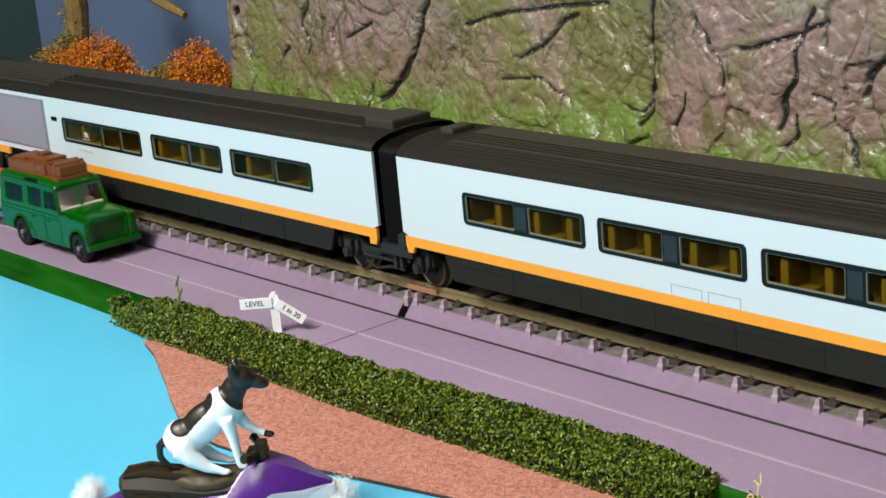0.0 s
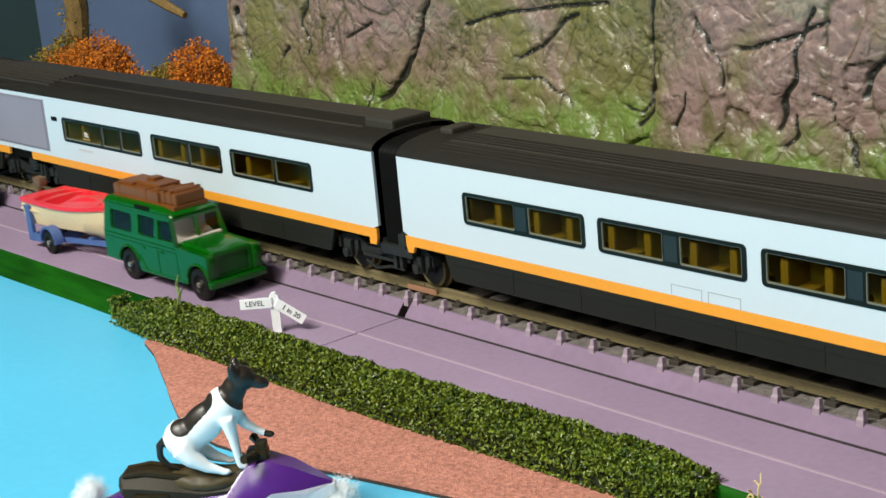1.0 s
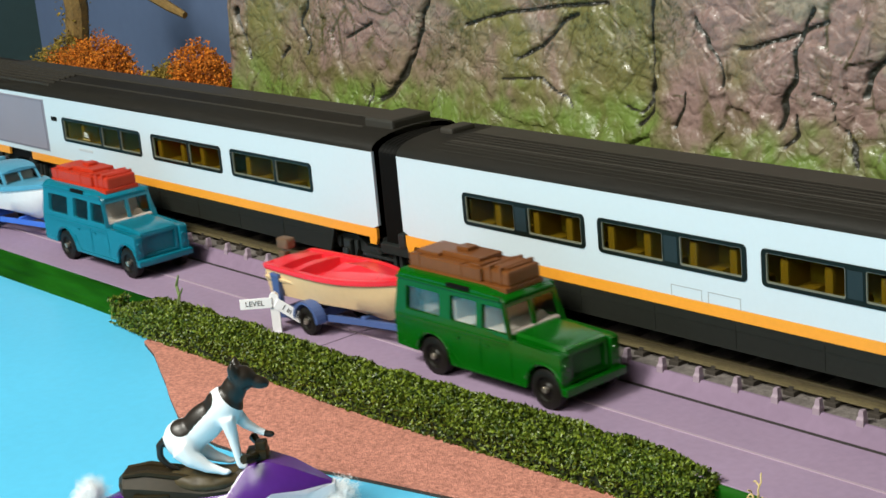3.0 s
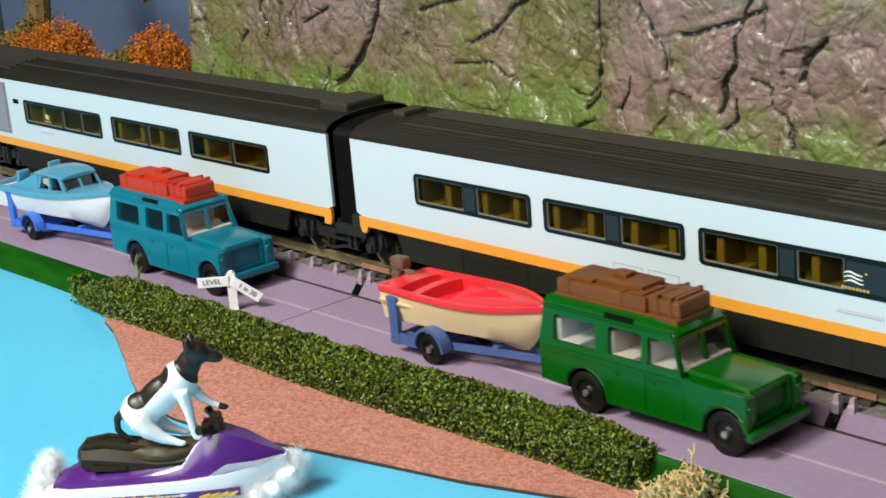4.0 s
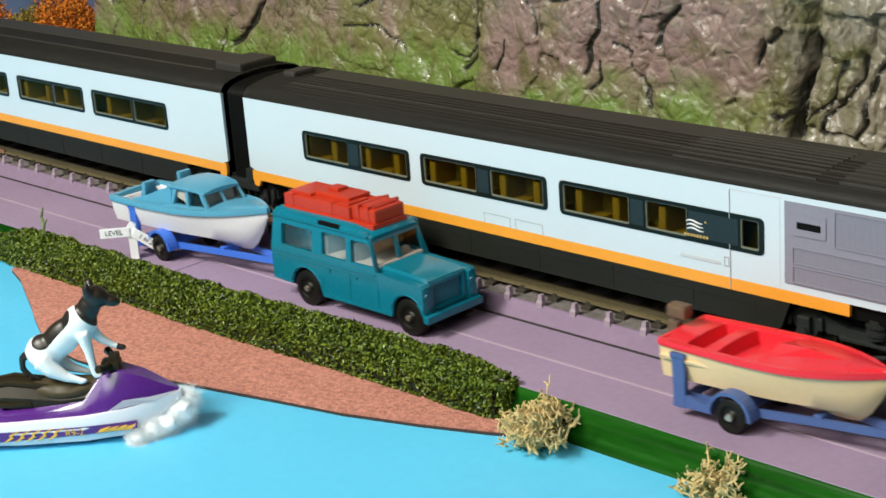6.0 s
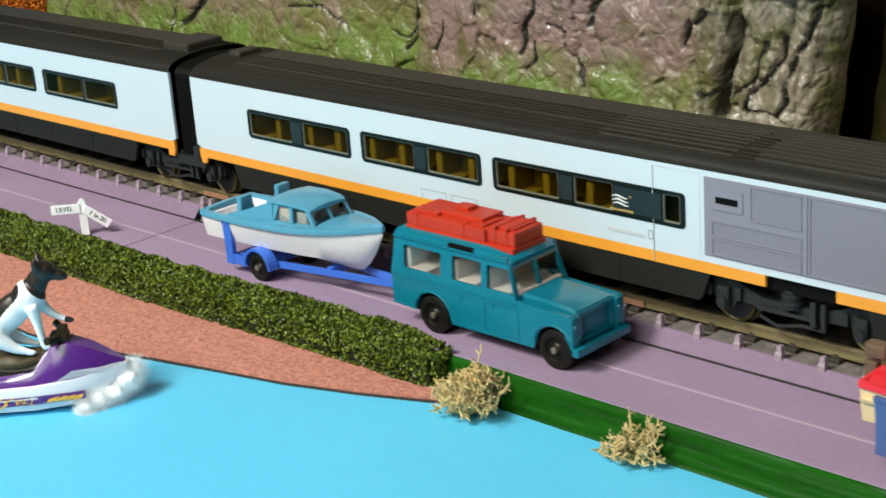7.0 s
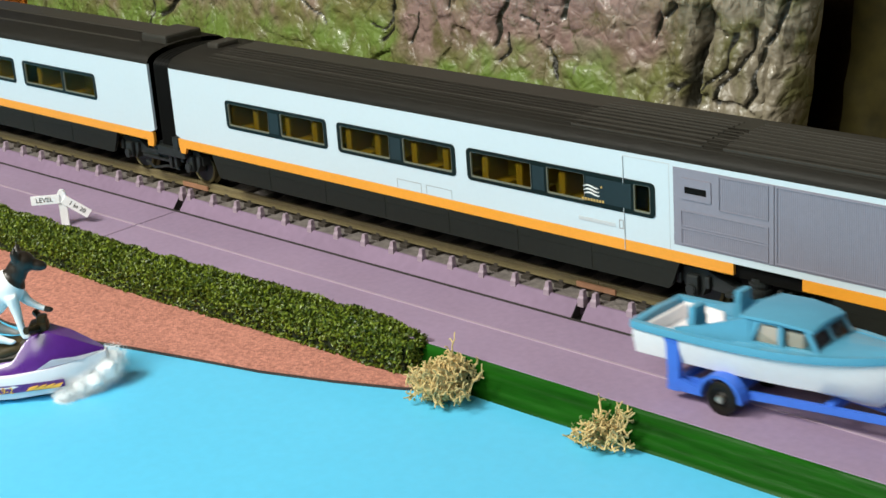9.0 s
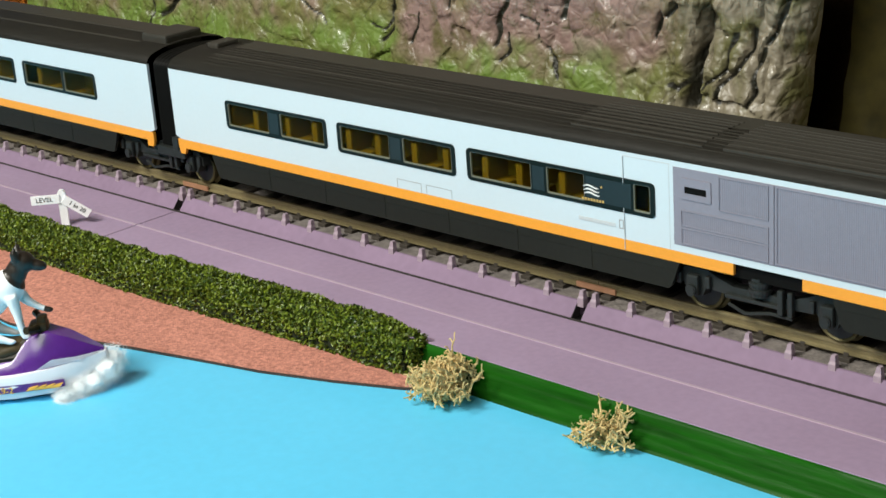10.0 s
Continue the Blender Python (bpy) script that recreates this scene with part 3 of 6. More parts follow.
    for y in (-14.2, -12.6, -11.0, -9.4, -6.2, -4.4, -2.6) if d > 0 else (-9.0,):
        z = Z_ROOF + ROOF_H * max(0.0, 1 - (y / HW) ** 2) ** 0.41
        part("roof_rib", B(a, b, y - 0.16, y + 0.16, z - 0.3, z + 0.2), M["roof"], coach)
    if panel:
        a0, b0 = panel
        bm = bmesh.new()
        for k in range(9):
            y = -13.2 + k * 2.2
            z = Z_ROOF + ROOF_H * max(0.0, 1 - (y / HW) ** 2) ** 0.41
            for u, w in ((L(a0) + (12 if d > 0 else 0), L(b0)), ):
                box(bm, u, w, y - 0.45, y + 0.45, z - 0.3, z + 0.75, bevel=0.15)
            if d > 0:
                box(bm, L(a0) - 34, L(a0) + 6, y - 0.4, y + 0.4, z - 0.3, z + 0.45, bevel=0.15)
        part("roof_louvres", bm, M["roof"], coach, "raised dark slats on the roof")
        # grey equipment panel with its grilles
        bm = bmesh.new()
        plate(bm, [(L(a0), 26.6), (L(b0), 26.6), (L(b0), 46.3), (L(a0), 46.3)], [], -HW - 0.2, -HW + 0.1)
        eq = part("equipment_panel", bm, M["panel"], coach, "grey equipment panel with louvres")
        if d > 0:
            grille(eq, L(a0) + 13.0, L(a0) + 26.8, 37.4, 45.9)
            grille(eq, L(a0) + 2.1, L(a0) + 26.8, 31.7, 35.8)
            grille(eq, L(a0) + 2.1, L(a0) + 26.8, 27.1, 31.3)
            grille(eq, L(a0) + 28.8, L(b0) - 1, 27.1, 46.0)
            part("upright_trim", B(L(a0) + 27.4, L(a0) + 28.3, -HW - 0.45, -HW - 0.1, 26.9, 46.1), M["panel"], eq)
            fr = bmesh.new()
            plate(fr, rounded(L(a0) + 2.2, L(a0) + 11.0, 38.6, 44.0, 0.4, 2), [rounded(L(a0) + 3.4, L(a0) + 9.7, 40.2, 41.9, 0.2, 2)], -HW - 0.45, -HW)
            part("vent_frame", fr, M["panel"], eq)
            part("vent_slot", B(L(a0) + 3.3, L(a0) + 9.8, -HW - 0.28, -HW - 0.22, 40.1, 42.0), M["black"], eq)
            outline_strip(eq, L(a0) - 0.2, L(a0) + 1.3, 27.6, 29.0, 0.25, "socket")
        else:
            grille(eq, L(a0) + 1, L(b0) - 1, 27.2, 46.0)
    # ends, floor and inside
    for x in (x0, x1):
        s = 1 if x == x0 else -1
        bm = bmesh.new()
        ring = roof_ring(L(x) + s * 1.2, 0.95, 0.4)
        vs = [bm.verts.new(p) for p in ring] + [bm.verts.new((L(x) + s * 1.2, HW - 1.2, 17)), bm.verts.new((L(x) + s * 1.2, -HW + 1.2, 17))]
        bm.faces.new(vs)
        bmesh.ops.solidify(bm, geom=bm.faces[:], thickness=0.9)
        part("end_wall", bm, M["black"], coach, "black coach end")
    part("underframe", B(L(x0) + 2, L(x1) - 2, -HW + 1.6, HW - 1.6, 20.8, 26.0), M["black"], coach)
    part("cabin_floor", B(L(x0) + 2, L(x1) - 2, -HW + 1.0, HW - 1.0, 26.1, 26.6), M["interior"], coach)
    part("inner_lining", B(L(x0) + 3, L(x1) - 3, -7.6, -7.0, 26.7, 45.5), M["interior"], coach)
    lo, hi = min(w[0] for w in windows) - 4, max(w[1] for w in windows) - 14
    bm = bmesh.new()
    for yy in (-11.2,):
        box(bm, -2.2, 3.6, yy - 4.4, yy + 4.4, 26.6, 30.5, bevel=0.7)
        box(bm, -3.4, -1.0, yy - 4.4, yy + 4.4, 29.0, 37.6, bevel=0.8)
    seat = link_mesh("seat", bm, M["seat"])
    x = lo + 6
    k = 0
    while x < hi:
        o = new("seat", seat)
        o.parent = coach
        o.location = (L(x) * MM, 0, 1.2 * MM)
        x += 14.5 if k % 2 else 12.0
        k += 1
    for pair in bogies:
        build_bogie(coach, L(pair[0]), L(pair[1]))
    if logo_at:
        logo(coach, L(logo_at), 35.5 + dz, 0.82 if d > 0 else 0.55)
    return coach, L


RW = [(25.3, 70.4, [(26.1, 45.0), (50.3, 69.5)]), (75.6, 121.5, [(76.5, 96.5), (101.8, 120.5)]), (126.4, 188.0, [(127.3, 148.7), (153.9, 166.4), (181.8, 186.9)])]
right, LR_ = build_coach("railway_carriage", -2.1, 288, RW, (193.9, 286), [(197.2, 234.6)], (210.8, 229.6), -1, 168.6, 0,
                         "white model coach with dark roof, orange band and grey louvres")
for x, w in ((178.7, 0.14), (192.5, 0.10)):
    part("door_seam", B(LR_(x), LR_(x) + w, -HW - (0.3 if w > 0.12 else 0.06), -HW + 0.05, 22.2, 46.6), M["seam"], right)
part("door_seam", B(LR_(178.7), LR_(192.7), -HW - 0.08, -HW + 0.05, 46.6, 46.8), M["seam"], right)
outline_strip(right, LR_(98.5), LR_(108.0), 22.8, 27.6, 0.14)
outline_strip(right, LR_(109.9), LR_(119.6), 22.8, 27.6, 0.14)
part("name_plate", B(LR_(164.1), LR_(176.0), -HW - 0.16, -HW, 27.5, 28.5, bevel=0.1), M["seam"], right, "small raised plate")
outline_strip(right, LR_(177.0), LR_(178.4), 27.4, 29.8, 0.25, "door_button")

LW = [(-197.6, -142.7, [(-196.8, -170.2), (-169.1, -157.1), (-156.0, -143.5)]), (-135.0, -92.8, [(-134.2, -112.6), (-111.5, -93.6)]), (-86.7, -43.8, [(-85.9, -63.3), (-62.2, -44.6)])]
left, LL_ = build_coach("railway_carriage", -303, -13.3, LW, (-301, -210.6), [(-250, -212.6)], (-245, -226.2), 1, -180.6, 0,
                        "white model coach with dark roof and orange band, farther off")
part("side_light", B(LL_(-205.8), LL_(-201.8), -HW - 0.2, -HW, 38.9, 40.5), M["black"], left)
part("name_plate", B(LL_(-187.7), LL_(-177.6), -HW - 0.16, -HW, 29.3, 30.3, bevel=0.1), M["seam"], left, "small raised plate")


def build_bellows():
    b = thing("gangway_bellows", (-7.7, TY, 0), "black gangway between two coaches over a shared bogie", "gangway")
    bm = bmesh.new()
    rings = []
    for i in range(13):
        s = 0.90 if i % 2 else 0.86
        r = roof_ring(-5.2 + 10.4 * i / 12, s, 1.2)
        rings.append(r + [(r[0][0], HW * s, 20), (r[0][0], -HW * s, 20)])
    loft(bm, rings)
    part("bellows", bm, M["black"], b, "black ribbed gangway")
    build_bogie(b, -24.7, 7.9)
    bm = bmesh.new()
    box(bm, -6, 8, -HW + 0.4, -HW + 4, 17.6, 20.6, bevel=0.4)
    box(bm, 2.5, 5.5, -HW + 0.2, -HW + 3, 20, 24.6, bevel=0.5)
    part("coupling", bm, M["bogie"], b)
    return b


build_bellows()


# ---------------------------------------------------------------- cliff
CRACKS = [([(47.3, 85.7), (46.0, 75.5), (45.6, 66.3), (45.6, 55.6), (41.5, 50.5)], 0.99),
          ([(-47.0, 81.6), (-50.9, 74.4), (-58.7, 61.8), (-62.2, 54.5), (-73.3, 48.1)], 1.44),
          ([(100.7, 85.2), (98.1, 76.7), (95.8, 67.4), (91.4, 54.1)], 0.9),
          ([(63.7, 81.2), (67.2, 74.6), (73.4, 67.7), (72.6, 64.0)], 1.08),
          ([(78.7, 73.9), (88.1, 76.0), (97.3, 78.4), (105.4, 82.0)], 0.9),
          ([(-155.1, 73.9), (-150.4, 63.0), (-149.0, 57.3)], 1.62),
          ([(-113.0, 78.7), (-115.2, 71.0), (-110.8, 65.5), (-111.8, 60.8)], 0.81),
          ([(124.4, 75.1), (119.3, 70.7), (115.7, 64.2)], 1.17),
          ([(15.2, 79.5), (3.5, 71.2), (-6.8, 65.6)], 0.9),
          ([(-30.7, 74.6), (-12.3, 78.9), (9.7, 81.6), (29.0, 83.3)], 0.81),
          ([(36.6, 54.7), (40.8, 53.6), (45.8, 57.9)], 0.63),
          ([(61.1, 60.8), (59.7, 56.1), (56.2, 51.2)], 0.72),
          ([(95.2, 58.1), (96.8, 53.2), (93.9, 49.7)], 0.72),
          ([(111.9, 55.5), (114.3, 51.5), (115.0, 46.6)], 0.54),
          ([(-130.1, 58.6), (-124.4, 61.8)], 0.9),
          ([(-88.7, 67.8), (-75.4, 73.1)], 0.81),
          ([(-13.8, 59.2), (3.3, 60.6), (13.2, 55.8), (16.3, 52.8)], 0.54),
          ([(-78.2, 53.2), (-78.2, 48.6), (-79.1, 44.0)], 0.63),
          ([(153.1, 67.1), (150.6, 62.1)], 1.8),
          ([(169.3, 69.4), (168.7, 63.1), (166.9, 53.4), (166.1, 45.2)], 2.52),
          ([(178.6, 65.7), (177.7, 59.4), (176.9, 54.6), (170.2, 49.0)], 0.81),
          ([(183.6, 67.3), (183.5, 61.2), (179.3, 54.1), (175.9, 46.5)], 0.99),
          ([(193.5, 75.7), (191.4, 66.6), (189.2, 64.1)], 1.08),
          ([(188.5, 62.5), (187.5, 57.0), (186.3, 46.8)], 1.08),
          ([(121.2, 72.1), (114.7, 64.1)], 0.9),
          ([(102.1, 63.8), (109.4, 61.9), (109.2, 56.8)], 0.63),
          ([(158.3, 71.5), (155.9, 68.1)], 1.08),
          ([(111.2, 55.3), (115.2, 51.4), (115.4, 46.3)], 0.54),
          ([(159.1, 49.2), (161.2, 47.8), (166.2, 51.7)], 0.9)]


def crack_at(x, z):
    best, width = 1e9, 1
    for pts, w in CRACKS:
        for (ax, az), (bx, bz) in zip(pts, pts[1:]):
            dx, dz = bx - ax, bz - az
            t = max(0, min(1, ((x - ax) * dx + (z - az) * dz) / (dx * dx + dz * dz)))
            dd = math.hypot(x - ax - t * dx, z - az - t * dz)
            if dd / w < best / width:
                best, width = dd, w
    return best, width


def cliff_mat():
    m = bpy.data.materials.new("painted_crumpled_rock")
    n, l, p = nodes_of(m)
    tc = n.new("ShaderNodeTexCoord")

    def noise_node(scale, detail=5, dist=0.0):
        k = n.new("ShaderNodeTexNoise")
        k.inputs["Scale"].default_value, k.inputs["Detail"].default_value, k.inputs["Distortion"].default_value = scale, detail, dist
        l.new(tc.outputs["Object"], k.inputs[0])
        return k

    def mix(a, b, fac):
        k = n.new("ShaderNodeMix")
        k.data_type = "RGBA"
        for src, dst in ((fac, 0), (a, 6), (b, 7)):
            if isinstance(src, tuple):
                k.inputs[dst].default_value = (*src, 1)
            else:
                l.new(src, k.inputs[dst])
        return k.outputs[2]

    def ramp(src, lo, hi):
        k = n.new("ShaderNodeMapRange")
        k.interpolation_type = "SMOOTHSTEP"
        k.inputs[1].default_value, k.inputs[2].default_value = lo, hi
        l.new(src, k.inputs[0])
        return k.outputs[0]

    big, mid, fine = noise_node(22, 4, 0.5), noise_node(75, 5, 0.6), noise_node(500, 4)
    col = mix((0.222, 0.148, 0.132), (0.142, 0.134, 0.046), ramp(big.outputs[0], 0.43, 0.60))
    col = mix(col, (0.24, 0.205, 0.155), ramp(mid.outputs[0], 0.56, 0.72))
    col = mix(col, (0.095, 0.085, 0.032), ramp(mid.outputs[0], 0.45, 0.28))
    sep = n.new("ShaderNodeSeparateXYZ")
    l.new(tc.outputs["Object"], sep.inputs[0])
    wob = n.new("ShaderNodeMath")
    wob.operation = "MULTIPLY_ADD"
    wob.inputs[1].default_value = -0.036
    l.new(big.outputs[0], wob.inputs[0]), l.new(sep.outputs[2], wob.inputs[2])
    wob2 = n.new("ShaderNodeMath")
    wob2.operation = "MULTIPLY_ADD"
    wob2.inputs[1].default_value = -0.03
    l.new(mid.outputs[0], wob2.inputs[0]), l.new(wob.outputs[0], wob2.inputs[2])
    moss = ramp(wob2.outputs[0], 0.026, 0.011)
    away = ramp(sep.outputs[0], 0.165, 0.125)
    mm = n.new("ShaderNodeMath")
    mm.operation = "MULTIPLY"
    l.new(moss, mm.inputs[0]), l.new(away, mm.inputs[1])
    col = mix(col, mix((0.105, 0.130, 0.030), (0.120, 0.180, 0.034), ramp(mid.outputs[0], 0.38, 0.55)), mm.outputs[0])
    # shade in the folds of the paper, put into the colour
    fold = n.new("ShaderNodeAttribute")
    fold.attribute_name = "fold_shade"
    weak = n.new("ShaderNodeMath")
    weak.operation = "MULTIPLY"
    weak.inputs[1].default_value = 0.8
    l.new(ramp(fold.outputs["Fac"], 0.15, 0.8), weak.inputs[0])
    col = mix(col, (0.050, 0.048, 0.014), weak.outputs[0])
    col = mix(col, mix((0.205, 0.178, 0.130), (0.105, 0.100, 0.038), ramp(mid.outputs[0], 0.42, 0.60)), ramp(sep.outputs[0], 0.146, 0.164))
    # near-black along the crack lines, fading out at their edges
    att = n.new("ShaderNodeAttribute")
    att.attribute_name = "crack_dark"
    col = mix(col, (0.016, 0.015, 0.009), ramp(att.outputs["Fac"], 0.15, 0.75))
    l.new(col, p.inputs["Base Color"])
    rr = n.new("ShaderNodeMapRange")
    rr.inputs[3].default_value, rr.inputs[4].default_value = 0.32, 0.62
    l.new(mid.outputs[0], rr.inputs[0]), l.new(rr.outputs[0], p.inputs["Roughness"])
    p.inputs["Coat Weight"].default_value, p.inputs["Coat Roughness"].default_value = 0.22, 0.12
    b = n.new("ShaderNodeBump")
    b.inputs["Strength"].default_value, b.inputs["Distance"].default_value = 0.35, 0.0006
    l.new(fine.outputs[0], b.inputs["Height"])
    last = b.outputs[0]
    soft_lumps = n.new("ShaderNodeBump")
    soft_lumps.inputs["Strength"].default_value, soft_lumps.inputs["Distance"].default_value = 0.5, 0.002
    l.new(noise_node(170, 3).outputs[0], soft_lumps.inputs["Height"]), l.new(last, soft_lumps.inputs["Normal"])
    last = soft_lumps.outputs[0]
    # crisp paper creases between small flat facets
    for scale, shift, deep in ((95, 0.012, 0.0016), (230, 0.006, 0.0009)):
        bent, add, vor, bb = noise_node(60, 3), n.new("ShaderNodeVectorMath"), n.new("ShaderNodeTexVoronoi"), n.new("ShaderNodeBump")
        add.operation = "MULTIPLY_ADD"
        add.inputs[1].default_value = (shift * 2, shift, shift * 2)
        l.new(bent.outputs["Color"], add.inputs[0]), l.new(tc.outputs["Object"], add.inputs[2])
        vor.feature = "DISTANCE_TO_EDGE"
        vor.inputs["Scale"].default_value = scale
        l.new(add.outputs[0], vor.inputs["Vector"])
        bb.inputs["Strength"].default_value, bb.inputs["Distance"].default_value = 0.26, deep
        l.new(ramp(vor.outputs["Distance"], 0.0, 0.22), bb.inputs["Height"]), l.new(last, bb.inputs["Normal"])
        last = bb.outputs[0]
    l.new(last, p.inputs["Normal"])
    return m


M["rock"] = cliff_mat()


def crumple(x, z, seed):
    """Crumpled paper: broad bulges and tilted flat facets that meet in creases; gives depth and the crease's nearness."""
    q = Vector((x, z, seed))
    w1 = noise.noise_vector(q * 0.022) * 12 + noise.noise_vector(q * 0.09 + Vector((5, 1, 0))) * 3.0
    q2 = Vector((x + w1.x + 0.35 * z, (z + w1.y) * 0.85 - 0.2 * x, 0))
    y = 4.0 * noise.noise(q * 0.017) + 1.6 * noise.noise(q2 * 0.04 + Vector((0, 0, seed)))
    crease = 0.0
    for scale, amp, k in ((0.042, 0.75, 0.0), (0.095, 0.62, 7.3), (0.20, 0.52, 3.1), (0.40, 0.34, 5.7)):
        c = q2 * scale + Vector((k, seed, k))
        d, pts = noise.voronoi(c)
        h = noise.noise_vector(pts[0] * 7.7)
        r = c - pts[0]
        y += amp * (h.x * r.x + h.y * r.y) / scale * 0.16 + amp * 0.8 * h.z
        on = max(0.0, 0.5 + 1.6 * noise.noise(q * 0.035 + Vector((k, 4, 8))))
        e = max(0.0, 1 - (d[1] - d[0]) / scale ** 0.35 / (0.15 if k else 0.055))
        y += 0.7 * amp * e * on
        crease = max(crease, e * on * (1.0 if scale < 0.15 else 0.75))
    y += 0.35 * noise.noise(q * 0.4) * (0.5 + noise.noise(q * 0.03))
    return y, crease


def build_cliff(name, x0, x1, z1, y_base, seed, mats, step, label, end_round=0):
    bm = bmesh.new()
    paint = bm.verts.layers.float.new("crack_dark")
    shade_layer = bm.verts.layers.float.new("fold_shade")
    nx, nz = int((x1 - x0) / step), int((z1 + 8) / step)
    rows = []
    for j in range(nz + 1):
        z = -8 + (z1 + 8) * j / nz
        row = []
        for i in range(nx + 1):
            x = x0 + (x1 - x0) * i / nx
            fold, crease = crumple(x, z, seed)
            y = y_base - 9 * max(0, 1 - z / 52) + 0.06 * max(0, z - 50) + fold
            if mats is not None and name == "cliff":
                d, w = crack_at(x + 2.2 * noise.noise(Vector((x * 0.15, z * 0.15, 6))), z)
                y += 1.7 * min(1.6, w) * math.exp(-(d / (w * 0.8)) ** 2)
                y += 6 * max(0, 1 - abs(x - 167.5) / 4) ** 1.5
                y += 0.06 * max(0, x1 - 2 - x if x > x1 else 0)
            if name == "cliff" and x > 150:
                k = min(1, (x - 150) / 10)
                for fx, fz, deep, off in ((0.10, 0.016, 1.9, 4), (0.23, 0.035, 1.3, 9), (0.50, 0.12, 0.8, 2)):
                    g = max(0.0, 1 - 4.0 * abs(noise.noise(Vector(((x + 0.24 * z) * fx, z * fz, off)))))
                    y += k * deep * (g ** 3 - 0.2)
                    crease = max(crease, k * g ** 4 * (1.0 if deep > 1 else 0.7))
            if end_round and x > x1 - 5:
                y += ((x - x1 + 5) / 5) ** 2 * 6
            if end_round and x < x0 + 14:
                y += ((x0 + 14 - x) / 14) ** 2 * 14
            lean = 0.14 * (z - 85) * max(0, min(1, (x - 125) / 30)) if name == "cliff" else 0
            v = bm.verts.new((x + lean + 1.2 * noise.noise(Vector((x * 0.08, z * 0.08, 7))), y, z))
            v[shade_layer] = min(1.0, crease)
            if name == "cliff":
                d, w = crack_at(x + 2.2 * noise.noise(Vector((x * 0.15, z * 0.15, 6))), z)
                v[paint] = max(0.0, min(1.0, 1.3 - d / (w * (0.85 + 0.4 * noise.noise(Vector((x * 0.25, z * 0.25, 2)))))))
            row.append(v)
        rows.append(row)
    for a, b in zip(rows, rows[1:]):
        for i in range(nx):
            bm.faces.new((a[i], b[i], b[i + 1], a[i + 1]))
    bmesh.ops.smooth_vert(bm, verts=bm.verts, factor=0.5, use_axis_x=True, use_axis_y=True, use_axis_z=True)
    # thickness behind the skin
    back = [[bm.verts.new((r[k].co.x, y_base + 12, r[k].co.z)) for k in (0, -1)] for r in rows]
    for (r, b), (r2, b2) in zip(zip(rows, back), list(zip(rows, back))[1:]):
        bm.faces.new((r[0], b[0], b2[0], r2[0]))
        bm.faces.new((r[-1], r2[-1], b2[1], b[1]))
    return structure(name, bm, mats, label, smooth=True)


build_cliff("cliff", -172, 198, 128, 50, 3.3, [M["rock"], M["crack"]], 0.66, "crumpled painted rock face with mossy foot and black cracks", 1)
# the far face's shade is put into its darker rock colour
build_cliff("cliff_far", 184, 420, 132, 96, 8.1, [M["rock_dark"], M["crack"]], 2.0, "olive-brown rock with shade put into its colour, beyond a dark recess")
# near-black sheets stand in for the deep shade behind the rock faces
structure("recess_shade_sheet", B(160, 240, 118, 124, -8, 200), M["recess"], "dark sheet standing in for the shade between rock faces")
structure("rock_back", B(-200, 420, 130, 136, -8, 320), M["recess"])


# ---------------------------------------------------------------- backdrop and trees
structure("backdrop", B(-490, -140, 142, 146, -8, 330), M["sky"], "plain grey-blue backdrop board")
bm = bmesh.new()
vs = [bm.verts.new(p) for p in ((-490, 144, -8), (-860, -60, -8), (-860, -60, 330), (-490, 144, 330))]
bm.faces.new(vs)
bmesh.ops.solidify(bm, geom=bm.faces[:], thickness=4)
structure("backdrop_side", bm, M["teal"], "dark teal board closing the scene")
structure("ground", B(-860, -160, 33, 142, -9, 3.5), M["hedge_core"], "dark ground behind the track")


def blob_points(rng, centres, count):
    """Points spread through a group of uneven lumps, denser near their skins."""
    pts, nor = [], []
    for (x, y, z, r) in centres:
        k = int(count * r * r / sum(c[3] ** 2 for c in centres))
        d = rng.normal(size=(k, 3))
        d /= np.linalg.norm(d, axis=1)[:, None]
        wob = np.array([1 + 0.45 * noise.noise(Vector(v) * 2.3 + Vector((x, y, z))) for v in d])
        rr = r * wob * rng.uniform(0.55, 1.05, k) ** 0.6
        pts.append(d * rr[:, None] + (x, y, z)), nor.append(d)
    return np.concatenate(pts), np.concatenate(nor)


def build_tree(name, at, centres, m, count, size, label, seed, trunk_to, grow_by):
    rng = np.random.default_rng(seed)
    t = thing(name, at, label, "tree")
    t.scale = grow_by
    bm = bmesh.new()
    tube(bm, [(0, 0, 0), (0.6, 0.2, trunk_to * 0.4), (-0.3, 0, trunk_to * 0.75), (0.5, 0, trunk_to)], [2.0, 1.6, 1.3, 0.7], 7)
    for c in centres:
        tube(bm, [(0, 0, trunk_to * 0.5), ((c[0]) * 0.5, c[1] * 0.5, (trunk_to * 0.5 + c[2]) / 2), (c[0], c[1], c[2])], [0.9, 0.6, 0.3], 5)
    part("trunk", bm, M["bark"], t)
    p, nn = blob_points(rng, centres, count)
    tagged(scatter("crown", p, nn, size, m, t, rng), kind="stuff")
    return t


build_tree("autumn_tree", (-276, 58, 3), [(-20, 0, 37, 15), (-2, 2, 41, 16), (14, -2, 37, 15), (28, 2, 33, 11), (-6, -4, 31, 17), (12, 4, 46, 8)], M["autumn"], 15000, 1.7,
           "bushy orange autumn tree of fibrous foliage", 11, 40, (0.87, 0.87, 0.94))
